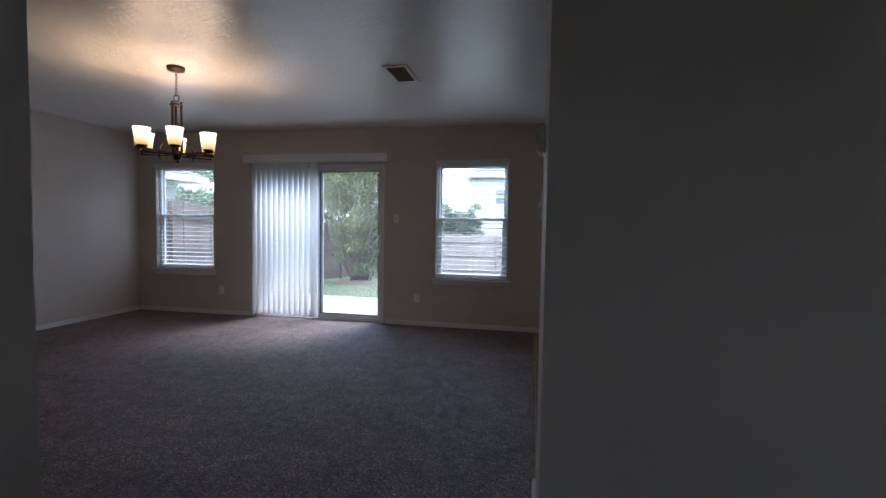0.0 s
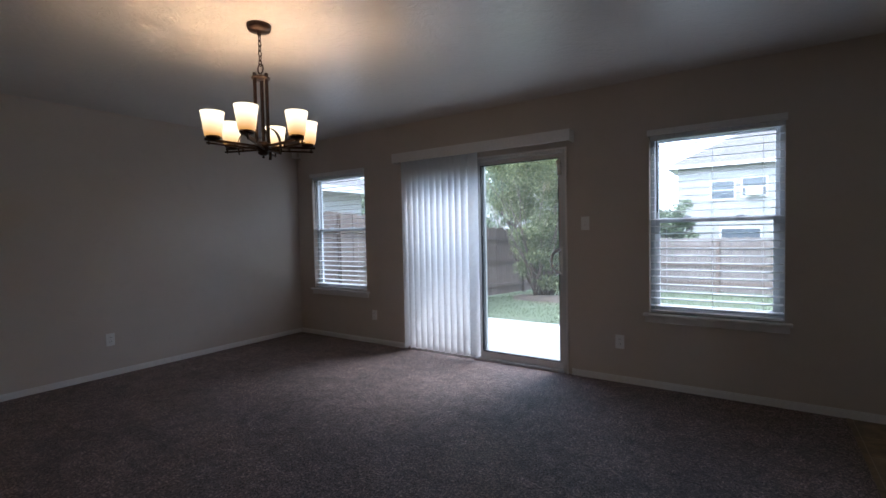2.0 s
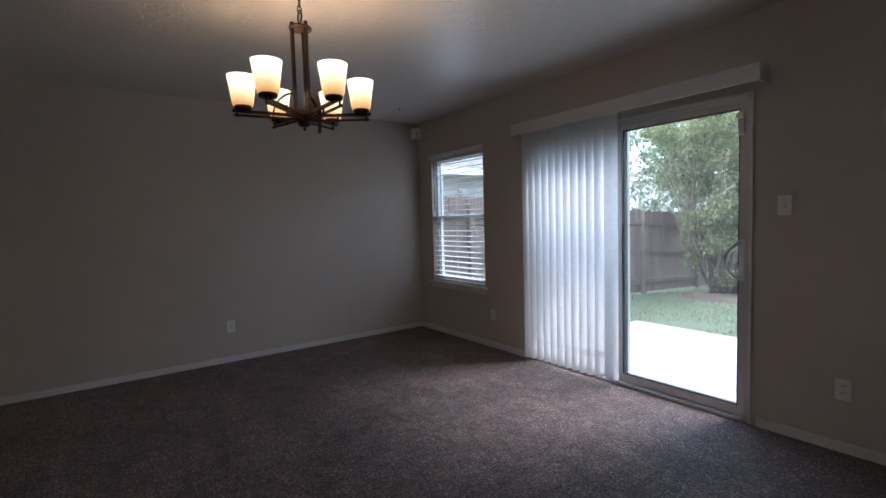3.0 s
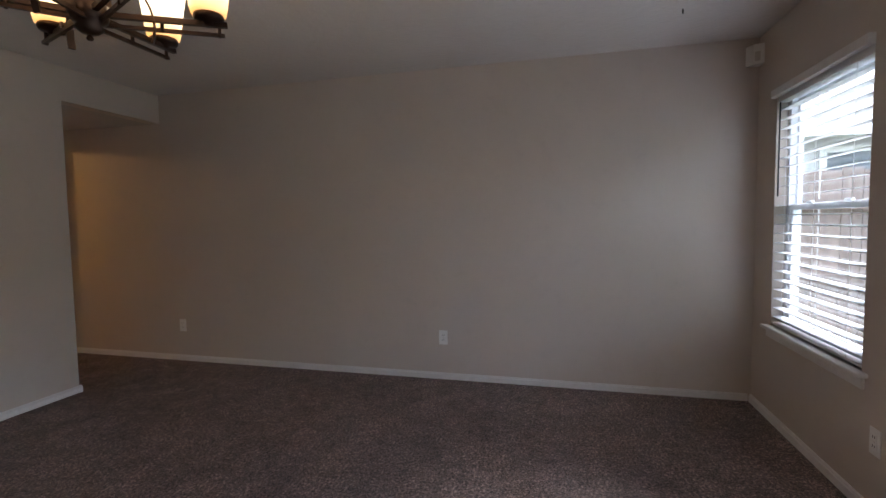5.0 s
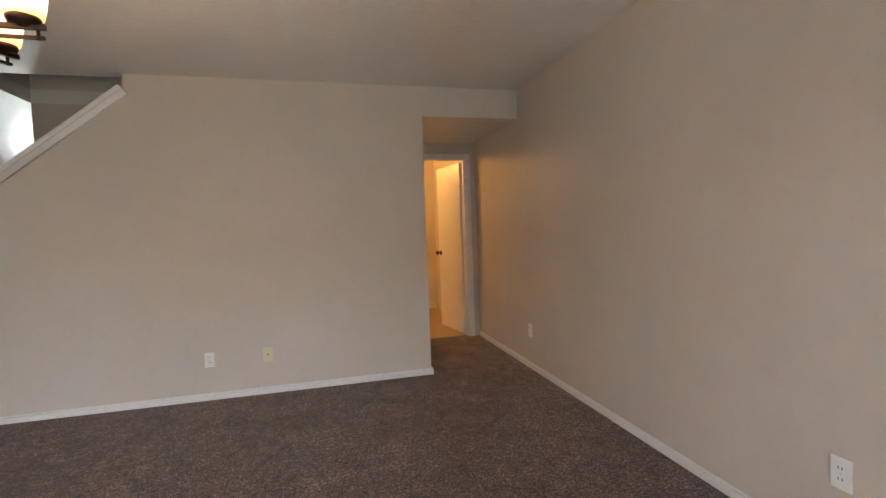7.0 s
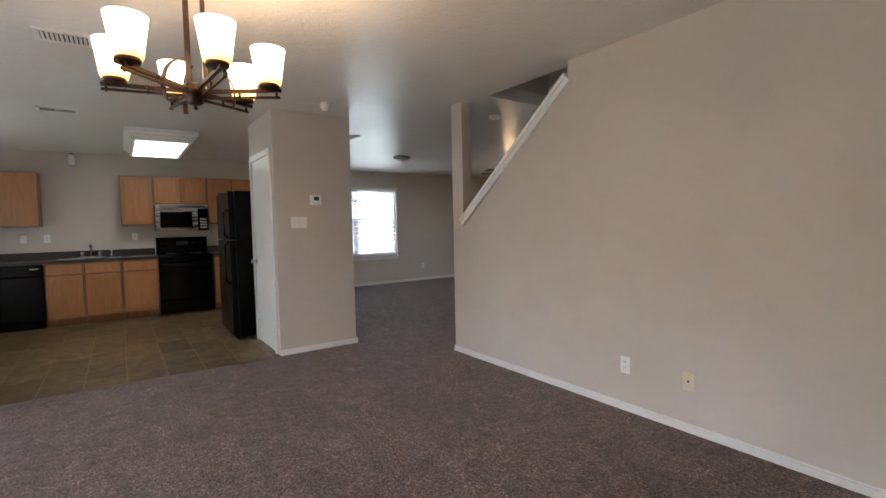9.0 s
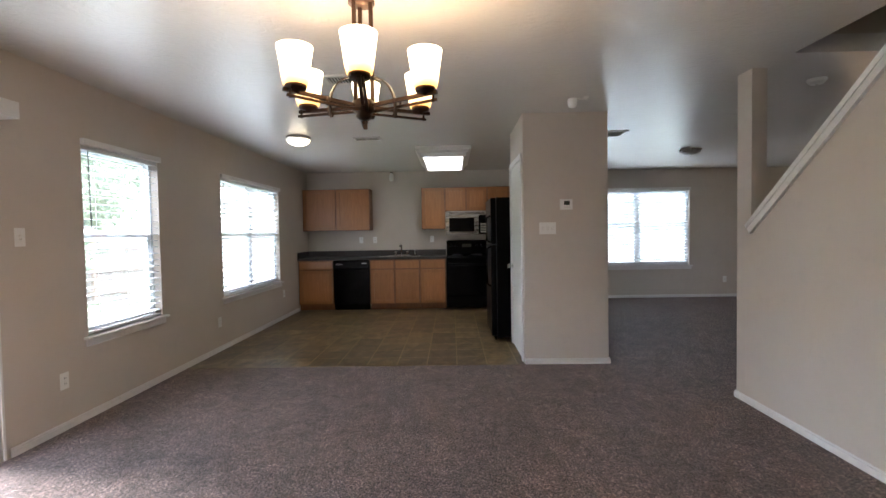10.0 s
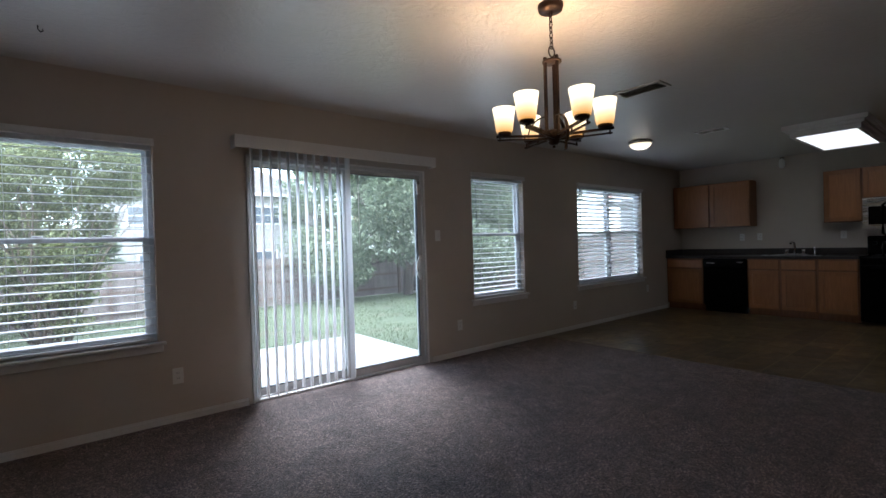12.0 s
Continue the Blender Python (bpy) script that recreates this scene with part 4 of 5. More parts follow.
# ---- plates on walls ----
def plate(name, x, y, z, face, w, h, kind, label, category, mat=PLASTIC):
    """A cover plate with rounded edges, square to the wall: face 'x+', 'x-', 'y+' or 'y-' is the way it looks."""
    ob = thing(name, label, category, (x, y, z))
    ob.rotation_euler = (0, 0, radians({"y-": 0, "x+": 90, "y+": 180, "x-": -90}[face]))
    part("cover", box(bm_new(), -w / 2, -0.006, -h / 2, w / 2, -0.0005, h / 2, 0.0025), mat, ob)
    if kind == "outlet":
        for dz in (0.02, -0.02):
            r = part("receptacle", box(bm_new(), -0.017, -0.009, dz - 0.0145, 0.017, -0.0062, dz + 0.0145, 0.0012), mat, ob)
            for dx in (-0.0065, 0.0065):
                part("slot", box(bm_new(), dx - 0.0015, -0.0098, dz - 0.003, dx + 0.0015, -0.0092, dz + 0.007), DARK, r)
        part("screw", lathe(bm_new(), [(0.0, -0.0072), (0.003, -0.0072), (0.003, -0.006)], 0, 0, 0, 8, "y"), VENTMETAL, ob)
    elif kind == "switch":
        n = max(1, round((w - 0.02) / 0.046))
        for i in range(n):
            dx = (i - (n - 1) / 2) * 0.046
            part("toggle", box(bm_new(), dx - 0.005, -0.02, -0.004, dx + 0.005, -0.0062, 0.012, 0.002), mat, ob)
            # Darker ring gives each toggle a painted shadow on its plate.
            part("toggle_shadow_ring", slab(bm_new(), (dx - 0.009, dx + 0.009), (-0.016, 0.016), [(dx - 0.006, -0.012, dx + 0.006, 0.012)], -0.0078, -0.0062, on_y(0)), VENTMETAL, ob)
    elif kind == "jack":
        part("jack", lathe(bm_new(), [(0.0, -0.012), (0.005, -0.012), (0.006, -0.006)], 0, 0, 0, 10, "y"), DARK, ob)
    return ob


OUT = ("wall_outlet", 0.072, 0.117, "outlet")
for x, y, z, f, lab in ((0, -2.22, 0.345, "x+", "white duplex outlet low on the plain wall"), (0, -4.77, 0.338, "x+", "white duplex outlet near the hall"), (1.32, 0, 0.335, "y-", "white duplex outlet under the dining window side"), (4.097, 0, 0.342, "y-", "white duplex outlet beside the patio door"), (6.26, 0, 0.335, "y-", "white duplex outlet under the nook window"), (8.33, 0, 0.40, "y-", "white duplex outlet by the cabinets"), (2.645, STAIR_Y, 0.315, "y+", "white duplex outlet on the stair wall"), (FAR_K, -1.01, 1.22, "x-", "white outlet above the counter"), (FAR_K, -1.27, 1.22, "x-", "white outlet above the counter"), (FAR_K, -2.34, 1.22, "x-", "white outlet above the counter"), (FAR_F, -8.0, 0.34, "x-", "white outlet on the front room wall")):
    plate(OUT[0], x, y, z, f, OUT[1], OUT[2], OUT[3], lab, "outlet")
plate("cable_plate", 2.215, STAIR_Y, 0.315, "y+", 0.072, 0.117, "jack", "ivory cable plate on the stair wall", "cable plate", IVORY)
plate("light_switch", 3.815, 0, 1.345, "y-", 0.072, 0.117, "switch", "white light switch beside the patio door", "switch")
plate("light_switch", PX, -3.665, 1.355, "x-", 0.165, 0.117, "switch", "white three-gang light switch on the pantry corner", "switch")
th = thing("thermostat", "white thermostat with a grey display", "thermostat", (PX, -3.85, 1.588))
th.rotation_euler = (0, 0, radians(-90))
part("base", box(bm_new(), -0.062, -0.009, -0.052, 0.062, -0.0005, 0.052, 0.003), PLASTIC, th)
part("housing", box(bm_new(), -0.056, -0.03, -0.047, 0.056, -0.0095, 0.047, 0.005), PLASTIC, th)
part("display", box(bm_new(), -0.028, -0.032, -0.008, 0.028, -0.0302, 0.032), LCD, th)
for i in range(3):
    part("button", box(bm_new(), -0.03 + i * 0.024, -0.033, -0.034, -0.014 + i * 0.024, -0.0302, -0.024, 0.001), VENTMETAL, th)

# ---- kitchen ----
KF = 9.03
Z_CT = 0.92


def panel_door(parent, x, y0, y1, z0, z1, name="cabinet_door"):
    """A framed cabinet front facing -x with a recessed centre panel."""
    f = 0.055 if z1 - z0 > 0.25 else 0.0
    if f == 0.0:
        return part(name, box(bm_new(), x - 0.019, y0, z0, x, y1, z1, 0.004), OAK, parent)
    ob = part(name, slab(bm_new(), (y0, y1), (z0, z1), [(y0 + f, z0 + f, y1 - f, z1 - f)], -0.019, 0, on_x(x)), OAK, parent)
    part("centre_panel", box(bm_new(), x - 0.007, y0 + f - 0.002, z0 + f - 0.002, x - 0.002, y1 - f + 0.002, z1 - f + 0.002), OAK, ob)
    return ob


def base_cabinet(y0, y1, label):
    ob = thing("base_cabinet", label, "cabinet", group="base cabinets")
    part("body", box(bm_new(), KF + 0.02, y0 + 0.001, 0.1, FAR_K - 0.002, y1 - 0.001, Z_CT - 0.04), OAKSHADED, ob)
    part("toe_kick", box(bm_new(), KF + 0.075, y0 + 0.001, 0.0, KF + 0.09, y1 - 0.001, 0.099), OAKSHADED, ob)
    panel_door(ob, KF + 0.019, y0 + 0.02, y1 - 0.02, 0.725, 0.86, "drawer_front")
    panel_door(ob, KF + 0.019, y0 + 0.02, y1 - 0.02, 0.115, 0.70)
    return ob


def wall_cabinet(y0, y1, z0, z1, doors, label, depth=0.32):
    ob = thing("wall_cabinet", label, "cabinet", group="wall cabinets")
    x = FAR_K - depth
    part("body", box(bm_new(), x + 0.02, y0 + 0.001, z0, FAR_K - 0.002, y1 - 0.001, z1), OAKSHADED, ob)
    w = (y1 - y0) / doors
    for i in range(doors):
        panel_door(ob, x + 0.019, y0 + i * w + 0.014, y0 + (i + 1) * w - 0.014, z0 + 0.012, z1 - 0.012)
    return ob


base_cabinet(-0.62, -0.005, "honey oak base cabinet beside the dishwasher")
base_cabinet(-1.70, -1.265, "honey oak base cabinet with drawer")
base_cabinet(-2.145, -1.70, "honey oak base cabinet under the sink")
base_cabinet(-2.60, -2.145, "honey oak base cabinet beside the range")
base_cabinet(-3.74, -3.36, "honey oak base cabinet beyond the range")
base_cabinet(-4.12, -3.74, "honey oak base cabinet beyond the range")
wall_cabinet(-1.235, -0.01, 1.40, 2.15, 2, "two-door honey oak wall cabinet in the corner")
wall_cabinet(-2.60, -2.17, 1.40, 2.15, 1, "single-door honey oak wall cabinet")
wall_cabinet(-3.36, -2.60, 1.72, 2.15, 2, "short two-door oak cabinet over the microwave")
wall_cabinet(-4.12, -3.36, 1.40, 2.15, 2, "oak wall cabinet near the refrigerator")

top = thing("countertop", "dark grey laminate countertop with backsplash", "countertop")
SK = (KF + 0.16, -2.13, FAR_K - 0.12, -1.43)
part("worktop", slab(bm_new(), (KF - 0.02, FAR_K - 0.002), (-2.60, -0.003), [SK], Z_CT - 0.039, Z_CT, flat), LAMINATE, top)
part("backsplash", box(bm_new(), FAR_K - 0.022, -2.60, Z_CT + 0.0005, FAR_K - 0.002, -0.003, Z_CT + 0.105, 0.003), LAMINATE, top)
part("side_splash", box(bm_new(), KF - 0.015, -0.022, Z_CT + 0.0005, FAR_K - 0.023, -0.003, Z_CT + 0.105, 0.003), LAMINATE, top)
part("worktop", box(bm_new(), KF - 0.02, -4.13, Z_CT - 0.039, FAR_K - 0.002, -3.36, Z_CT, 0.003), LAMINATE, top)
part("backsplash", box(bm_new(), FAR_K - 0.022, -4.13, Z_CT + 0.0005, FAR_K - 0.002, -3.36, Z_CT + 0.105, 0.003), LAMINATE, top)
sink = thing("sink", "stainless steel double sink set in the counter", "sink")
part("rim", slab(bm_new(), (SK[0] - 0.02, SK[2] + 0.02), (SK[1] - 0.02, SK[3] + 0.02), [(SK[0] + 0.02, SK[1] + 0.02, SK[2] - 0.06, -1.795), (SK[0] + 0.02, -1.765, SK[2] - 0.06, SK[3] - 0.02)], Z_CT + 0.0005, Z_CT + 0.008, flat), STEEL, sink)
for a, b in ((SK[1] + 0.02, -1.795), (-1.765, SK[3] - 0.02)):
    bm = bm_new()
    box(bm, SK[0] + 0.02, a, Z_CT - 0.17, SK[2] - 0.06, b, Z_CT + 0.0004)
    bmesh.ops.delete(bm, geom=[f for f in bm.faces if f.normal.z > 0.9], context="FACES_ONLY")
    part("basin", bm, STEEL, sink)
fx, fy = FAR_K - 0.15, -1.78
fau = thing("faucet", "chrome two-handle kitchen faucet", "faucet", (fx, fy, Z_CT + 0.008))
fau.scale = (1.25, 1.25, 1.25)
part("deck_plate", box(bm_new(), -0.025, -0.11, 0.0, 0.025, 0.11, 0.014, 0.005), CHROME, fau)
part("spout", tube(bm_new(), [(0, 0, 0.012), (0, 0, 0.09), (-0.02, 0, 0.14), (-0.07, 0, 0.165), (-0.14, 0, 0.16), (-0.18, 0, 0.14)], 0.012, 10), CHROME, fau)
for s in (-1, 1):
    part("handle", lathe(bm_new(), [(0.0, 0.014), (0.02, 0.014), (0.016, 0.03), (0.024, 0.045), (0.022, 0.06), (0, 0.064)], 0, s * 0.085, 0, 14), CHROME, fau)
part("sprayer", lathe(bm_new(), [(0.0, 0.0), (0.018, 0.0), (0.012, 0.02), (0.014, 0.07), (0.02, 0.09), (0, 0.095)], 0, -0.2, 0, 12), CHROME, fau)

dw = thing("dishwasher", "black dishwasher under the counter", "dishwasher")
part("body", box(bm_new(), KF + 0.02, -1.262, 0.1, FAR_K - 0.05, -0.623, 0.878), BLACKTEX, dw)
part("door", box(bm_new(), KF - 0.02, -1.258, 0.12, KF + 0.0195, -0.627, 0.72, 0.008), BLACK, dw)
cp = part("control_panel", box(bm_new(), KF - 0.028, -1.258, 0.728, KF + 0.0195, -0.627, 0.872, 0.008), BLACK, dw)
part("handle", box(bm_new(), KF - 0.05, -1.05, 0.735, KF - 0.0285, -0.83, 0.76, 0.006), BLACK, cp)
for i in range(5):
    part("button", box(bm_new(), KF - 0.031, -0.80 + i * 0.025, 0.80, KF - 0.0283, -0.785 + i * 0.025, 0.815, 0.001), VENTMETAL, cp)
part("badge", box(bm_new(), KF - 0.031, -1.22, 0.815, KF - 0.0283, -1.13, 0.83, 0.001), STEEL, cp)
part("kick_plate", box(bm_new(), KF + 0.05, -1.255, 0.0, KF + 0.06, -0.63, 0.115), BLACK, dw)

rg = thing("range", "black electric range with a back control panel", "range")
ry0, ry1 = -3.355, -2.61
part("body", box(bm_new(), KF + 0.0, ry0, 0.03, FAR_K - 0.02, ry1, 0.905, 0.004), BLACKTEX, rg)
ct = part("cooktop", box(bm_new(), KF - 0.02, ry0 + 0.001, 0.906, FAR_K - 0.02, ry1 - 0.001, 0.925, 0.005), BLACK, rg)
for bx_, by_, r in ((9.2, -2.8, 0.1), (9.2, -3.16, 0.08), (9.43, -2.8, 0.08), (9.43, -3.16, 0.1)):
    part("burner", lathe(bm_new(), [(r, 0.925), (r, 0.93), (r * 0.9, 0.932), (0, 0.932)], bx_, by_, 0, 24), BLACKTEX, ct)
dr = part("oven_door", box(bm_new(), KF - 0.045, ry0 + 0.01, 0.24, KF - 0.002, ry1 - 0.01, 0.80, 0.008), BLACK, rg)
part("oven_window", box(bm_new(), KF - 0.048, ry0 + 0.13, 0.36, KF - 0.0455, ry1 - 0.13, 0.64, 0.001), BLACK, dr)
part("handle", tube(bm_new(), [(KF - 0.045, ry0 + 0.07, 0.76), (KF - 0.085, ry0 + 0.08, 0.76), (KF - 0.085, ry1 - 0.08, 0.76), (KF - 0.045, ry1 - 0.07, 0.76)], 0.011, 8), BLACK, dr)
part("drawer", box(bm_new(), KF - 0.035, ry0 + 0.01, 0.05, KF - 0.002, ry1 - 0.01, 0.225, 0.006), BLACK, rg)
part("control_strip", box(bm_new(), KF - 0.03, ry0 + 0.01, 0.812, KF - 0.002, ry1 - 0.01, 0.903, 0.006), BLACK, rg)
bg = part("backguard", box(bm_new(), FAR_K - 0.10, ry0 + 0.002, 0.926, FAR_K - 0.015, ry1 - 0.002, 1.19, 0.015), BLACK, rg)
for i, y in enumerate((-2.70, -2.79, -3.17, -3.26)):
    part("knob", lathe(bm_new(), [(0.0, -0.03), (0.018, -0.028), (0.022, 0.0)], FAR_K - 0.101, y, 1.09, 14, "x"), BLACKTEX, bg)
part("clock", box(bm_new(), FAR_K - 0.103, -3.07, 1.06, FAR_K - 0.1005, -2.90, 1.12, 0.001), LCD, bg)

mw = thing("microwave", "stainless steel microwave over the black range", "microwave")
mx = FAR_K - 0.39
part("body", box(bm_new(), mx + 0.03, ry0, 1.29, FAR_K - 0.003, ry1, 1.715, 0.004), BLACKTEX, mw)
part("top_vent", box(bm_new(), mx, ry0 + 0.002, 1.645, mx + 0.0295, ry1 - 0.002, 1.713, 0.004), STEEL, mw)
for i in range(3):
    part("vent_slot", box(bm_new(), mx - 0.001, ry0 + 0.05, 1.66 + i * 0.015, mx + 0.001, ry1 - 0.05, 1.666 + i * 0.015), DARK, mw)
md = part("door", slab(bm_new(), (ry0 + 0.16, ry1 - 0.002), (1.292, 1.642), [(ry0 + 0.235, 1.345, ry1 - 0.06, 1.595)], 0, 0.029, on_x(mx)), STEEL, mw)
part("door_glass", box(bm_new(), mx + 0.008, ry0 + 0.233, 1.343, mx + 0.018, ry1 - 0.058, 1.597), BLACK, md)
part("handle", tube(bm_new(), [(mx, ry0 + 0.19, 1.34), (mx - 0.03, ry0 + 0.19, 1.36), (mx - 0.03, ry0 + 0.19, 1.58), (mx, ry0 + 0.19, 1.60)], 0.009, 8), STEEL, md)
kp = part("control_panel", box(bm_new(), mx, ry0 + 0.002, 1.292, mx + 0.029, ry0 + 0.158, 1.642, 0.004), BLACK, mw)
for i in range(4):
    for j in range(3):
        part("key", box(bm_new(), mx - 0.0012, ry0 + 0.03 + j * 0.035, 1.33 + i * 0.045, mx - 0.0002, ry0 + 0.055 + j * 0.035, 1.355 + i * 0.045), VENTMETAL, kp)

fr = thing("refrigerator", "black two-door refrigerator beside the pantry", "refrigerator")
FX0, FX1, FYF, FYB = 6.63, 7.42, -3.19, -4.10
part("body", box(bm_new(), FX0, FYB + 0.03, 0.03, FX1, FYF - 0.07, 1.75, 0.006), BLACKTEX, fr)
fd = part("fridge_door", box(bm_new(), FX0 + 0.002, FYF - 0.066, 0.05, FX1 - 0.002, FYF, 1.17, 0.012), BLACKTEX, fr)
fz = part("freezer_door", box(bm_new(), FX0 + 0.002, FYF - 0.066, 1.18, FX1 - 0.002, FYF, 1.745, 0.012), BLACKTEX, fr)
part("handle", tube(bm_new(), [(FX0 + 0.06, FYF, 0.66), (FX0 + 0.06, FYF + 0.045, 0.69), (FX0 + 0.06, FYF + 0.045, 1.12), (FX0 + 0.06, FYF, 1.15)], 0.013, 8), BLACK, fd)
part("handle", tube(bm_new(), [(FX0 + 0.06, FYF, 1.2), (FX0 + 0.06, FYF + 0.045, 1.23), (FX0 + 0.06, FYF + 0.045, 1.50), (FX0 + 0.06, FYF, 1.53)], 0.013, 8), BLACK, fz)
part("kick_grille", box(bm_new(), FX0 + 0.02, FYF - 0.06, 0.0, FX1 - 0.02, FYF - 0.04, 0.045), BLACK, fr)
part("hinge_cover", box(bm_new(), FX1 - 0.1, FYF - 0.1, 1.752, FX1 - 0.02, FYF - 0.02, 1.77, 0.004), BLACK, fr)

# ---- ceiling fan in the front room ----
fx, fy = 7.5, -8.45
fan = thing("ceiling_fan", "dark ceiling fan with a lit bowl, at rest", "ceiling fan", (fx, fy, H))
part("canopy", lathe(bm_new(), [(0, 0), (0.07, 0), (0.06, -0.05), (0.02, -0.06), (0, -0.06)], 0, 0, 0, 20), BRONZE, fan)
part("downrod", lathe(bm_new(), [(0.012, -0.06), (0.012, -0.14)], 0, 0, 0, 12), BRONZE, fan)
part("motor", lathe(bm_new(), [(0, -0.13), (0.06, -0.135), (0.11, -0.16), (0.115, -0.21), (0.08, -0.235), (0, -0.235)], 0, 0, 0, 24), BRONZE, fan)
part("light_bowl", lathe(bm_new(), [(0.075, -0.236), (0.08, -0.27), (0.05, -0.315), (0, -0.33)], 0, 0, 0, 24), UNLITGLASS, fan, "frosted glass bowl")
for k in range(5):
    b = part("blade", box(bm_new(), 0.16, -0.065, -0.004, 0.62, 0.065, 0.004, 0.003), BRONZE, fan)
    b.matrix_basis = Matrix.Translation((0, 0, -0.19)) @ pose(0, 0, 0, 0, 0, 20 + 72 * k) @ pose(0, 0, 0, 11, 0, 0)
    c = part("blade_iron", box(bm_new(), 0.10, -0.02, -0.008, 0.20, 0.02, -0.0045, 0.001), BRONZE, b)
lamp("fan_lamp", fx, fy, H - 0.40, 0.14, WARM, 0.08)

# lamp of the room beyond the hall
bl_ = thing("bath_ceiling_light", "lit warm globe light in the room beyond the hall", "ceiling light", (1.1, -7.3, 2.44))
part("globe", lathe(bm_new(), [(0.0, -0.16), (0.05, -0.15), (0.08, -0.11), (0.08, -0.06), (0.05, -0.015), (0.05, 0.0)], 0, 0, 0, 20), FROST, bl_)
lamp("bath_lamp", 1.1, -7.3, 2.18, 1.0, (1.0, 0.49, 0.11), 0.06)

# ---- outdoors ----
GZ0 = -0.14


def ground_z(y):
    return GZ0 - 0.052 * max(0.0, min(y, 14.0) - 1.2)


bm = bm_new()
ys = [-400, -60, -12, 0.1, 1.2, 3, 5, 7, 9, 11, 12.5, 14, 30, 80, 600]
xs = [-600, -80, -20, -6, 0, 6, 12, 20, 80, 600]
grid = [[bm.verts.new((x, y, ground_z(y) - (0.25 if y < 0.2 else 0))) for x in xs] for y in ys]
for i in range(len(ys) - 1):
    for j in range(len(xs) - 1):
        bm.faces.new((grid[i][j], grid[i][j + 1], grid[i + 1][j + 1], grid[i + 1][j]))
structure("ground", bm, LAWN, "lawn with bare earth patches falling away from the house", "ground")
structure("patio", box(bm_new(), 1.35, T + 0.001, -0.3, 4.2, 2.55, -0.105, 0.015), CONCRETE, "pale concrete patio slab outside the sliding door", "patio")

# Two added slabs cover the lawn so less green light bounces indoors.
structure("driveway", box(bm_new(), 3.0, -20.0, -0.42, 12.0, SOUTH - T - 0.01, -0.30, 0.01), CONCRETE, "unseen concrete slab added to keep green lawn bounce off the front room", "driveway")
structure("bounce_slab", box(bm_new(), FAR_F + T + 0.01, -9.6, -0.42, 18.0, -3.2, -0.31, 0.01), GREYSLAB, "grey concrete slab added beside the front room against green lawn bounce", "driveway")
rng = random.Random(2)
gv, gf = [], []
while len(gf) < 42000:
    x, y = rng.uniform(-0.6, 13.0), 0.4 + 11.4 * rng.random() ** 1.4
    if 1.3 < x < 4.25 and y < 2.6 or noise.noise(Vector((x * 0.9, y * 0.9, 3))) > 0.34:
        continue
    a, h, w = rng.uniform(0, 6.28), rng.uniform(0.025, 0.07), rng.uniform(0.004, 0.008)
    z = ground_z(y) - 0.004
    k = len(gv)
    gv += [(x - w * math.cos(a), y - w * math.sin(a), z), (x + w * math.cos(a), y + w * math.sin(a), z), (x + rng.uniform(-0.03, 0.03), y + rng.uniform(-0.03, 0.03), z + h)]
    gf.append((k, k + 1, k + 2))
gme = bpy.data.meshes.new("grass")
gme.from_pydata(gv, [], gf)
gme.materials.append(BLADE)
tagged(new("grass", gme), "short green lawn grass with bare patches", "grass", kind="stuff")

bm = bm_new()
rings = []
for r, h in ((0.0, 0.09), (0.4, 0.07), (0.8, 0.035), (1.2, -0.02)):
    rings.append([bm.verts.new((0.7 + r * math.cos(a) * (1 + 0.18 * math.sin(3 * a)), 7.1 + r * math.sin(a) * (1 + 0.15 * math.cos(2 * a)), ground_z(7.1 + r * math.sin(a)) + h)) for a in [2 * math.pi * k / 28 for k in range(28)]])
for p, q in zip(rings, rings[1:]):
    for k in range(28):
        bm.faces.new((p[k], p[(k + 1) % 28], q[(k + 1) % 28], q[k]))
bmesh.ops.remove_doubles(bm, verts=bm.verts, dist=1e-4)
structure("soil_bed", bm, SOIL, "bare brown soil under the corner shrub", "soil")


def fence(p, q, height, label, picket_w=0.14, mat=CEDAR, flip=1, gap=0.003):
    ob = thing("fence", label, "fence", kind="structure")
    P, Q = Vector((*p, 0)), Vector((*q, 0))
    L = (Q - P).length
    d = (Q - P).normalized()
    n = Vector((-d.y, d.x, 0)) * flip
    ang = math.atan2(d.y, d.x)
    me = [mesh("picket", box(bm_new(), -picket_w / 2, -0.009, 0, picket_w / 2, 0.009, height + dz, 0.003), mat) for dz in (0.0, 0.015, -0.02)]
    k = int(L / (picket_w + gap))
    for i in range(k):
        c = P + d * (i + 0.5) * (picket_w + gap)
        o = new("picket", me[random.randrange(3)])
        o.parent = ob
        o.location = (c.x, c.y, ground_z(c.y) + 0.03)
        o.rotation_euler = (0, random.uniform(-0.008, 0.008), ang)
    pm = mesh("post", box(bm_new(), -0.045, -0.045, -0.3, 0.045, 0.045, height - 0.02, 0.004), CEDARDARK)
    s = 0.0
    while s <= L + 0.1:
        c = P + d * min(s, L) + n * 0.055
        o = new("post", pm)
        o.parent = ob
        o.location = (c.x, c.y, ground_z(c.y) + 0.02)
        o.rotation_euler = (0, 0, ang)
        s += 2.4
    s = 0.0
    while s < L - 0.01:
        e = min(s + 2.4, L)
        for h in (0.28, height * 0.52, height - 0.25):
            a, b = P + d * (s + 0.05) + n * 0.03, P + d * (e - 0.05) + n * 0.03
            a.z, b.z = ground_z(a.y) + h, ground_z(b.y) + h
            part("rail", strip(bm_new(), [a, b], (0, 0, 1), 0.085, 0.036, (0, 0, 1)), CEDARDARK, ob)
        s += 2.4
    return ob


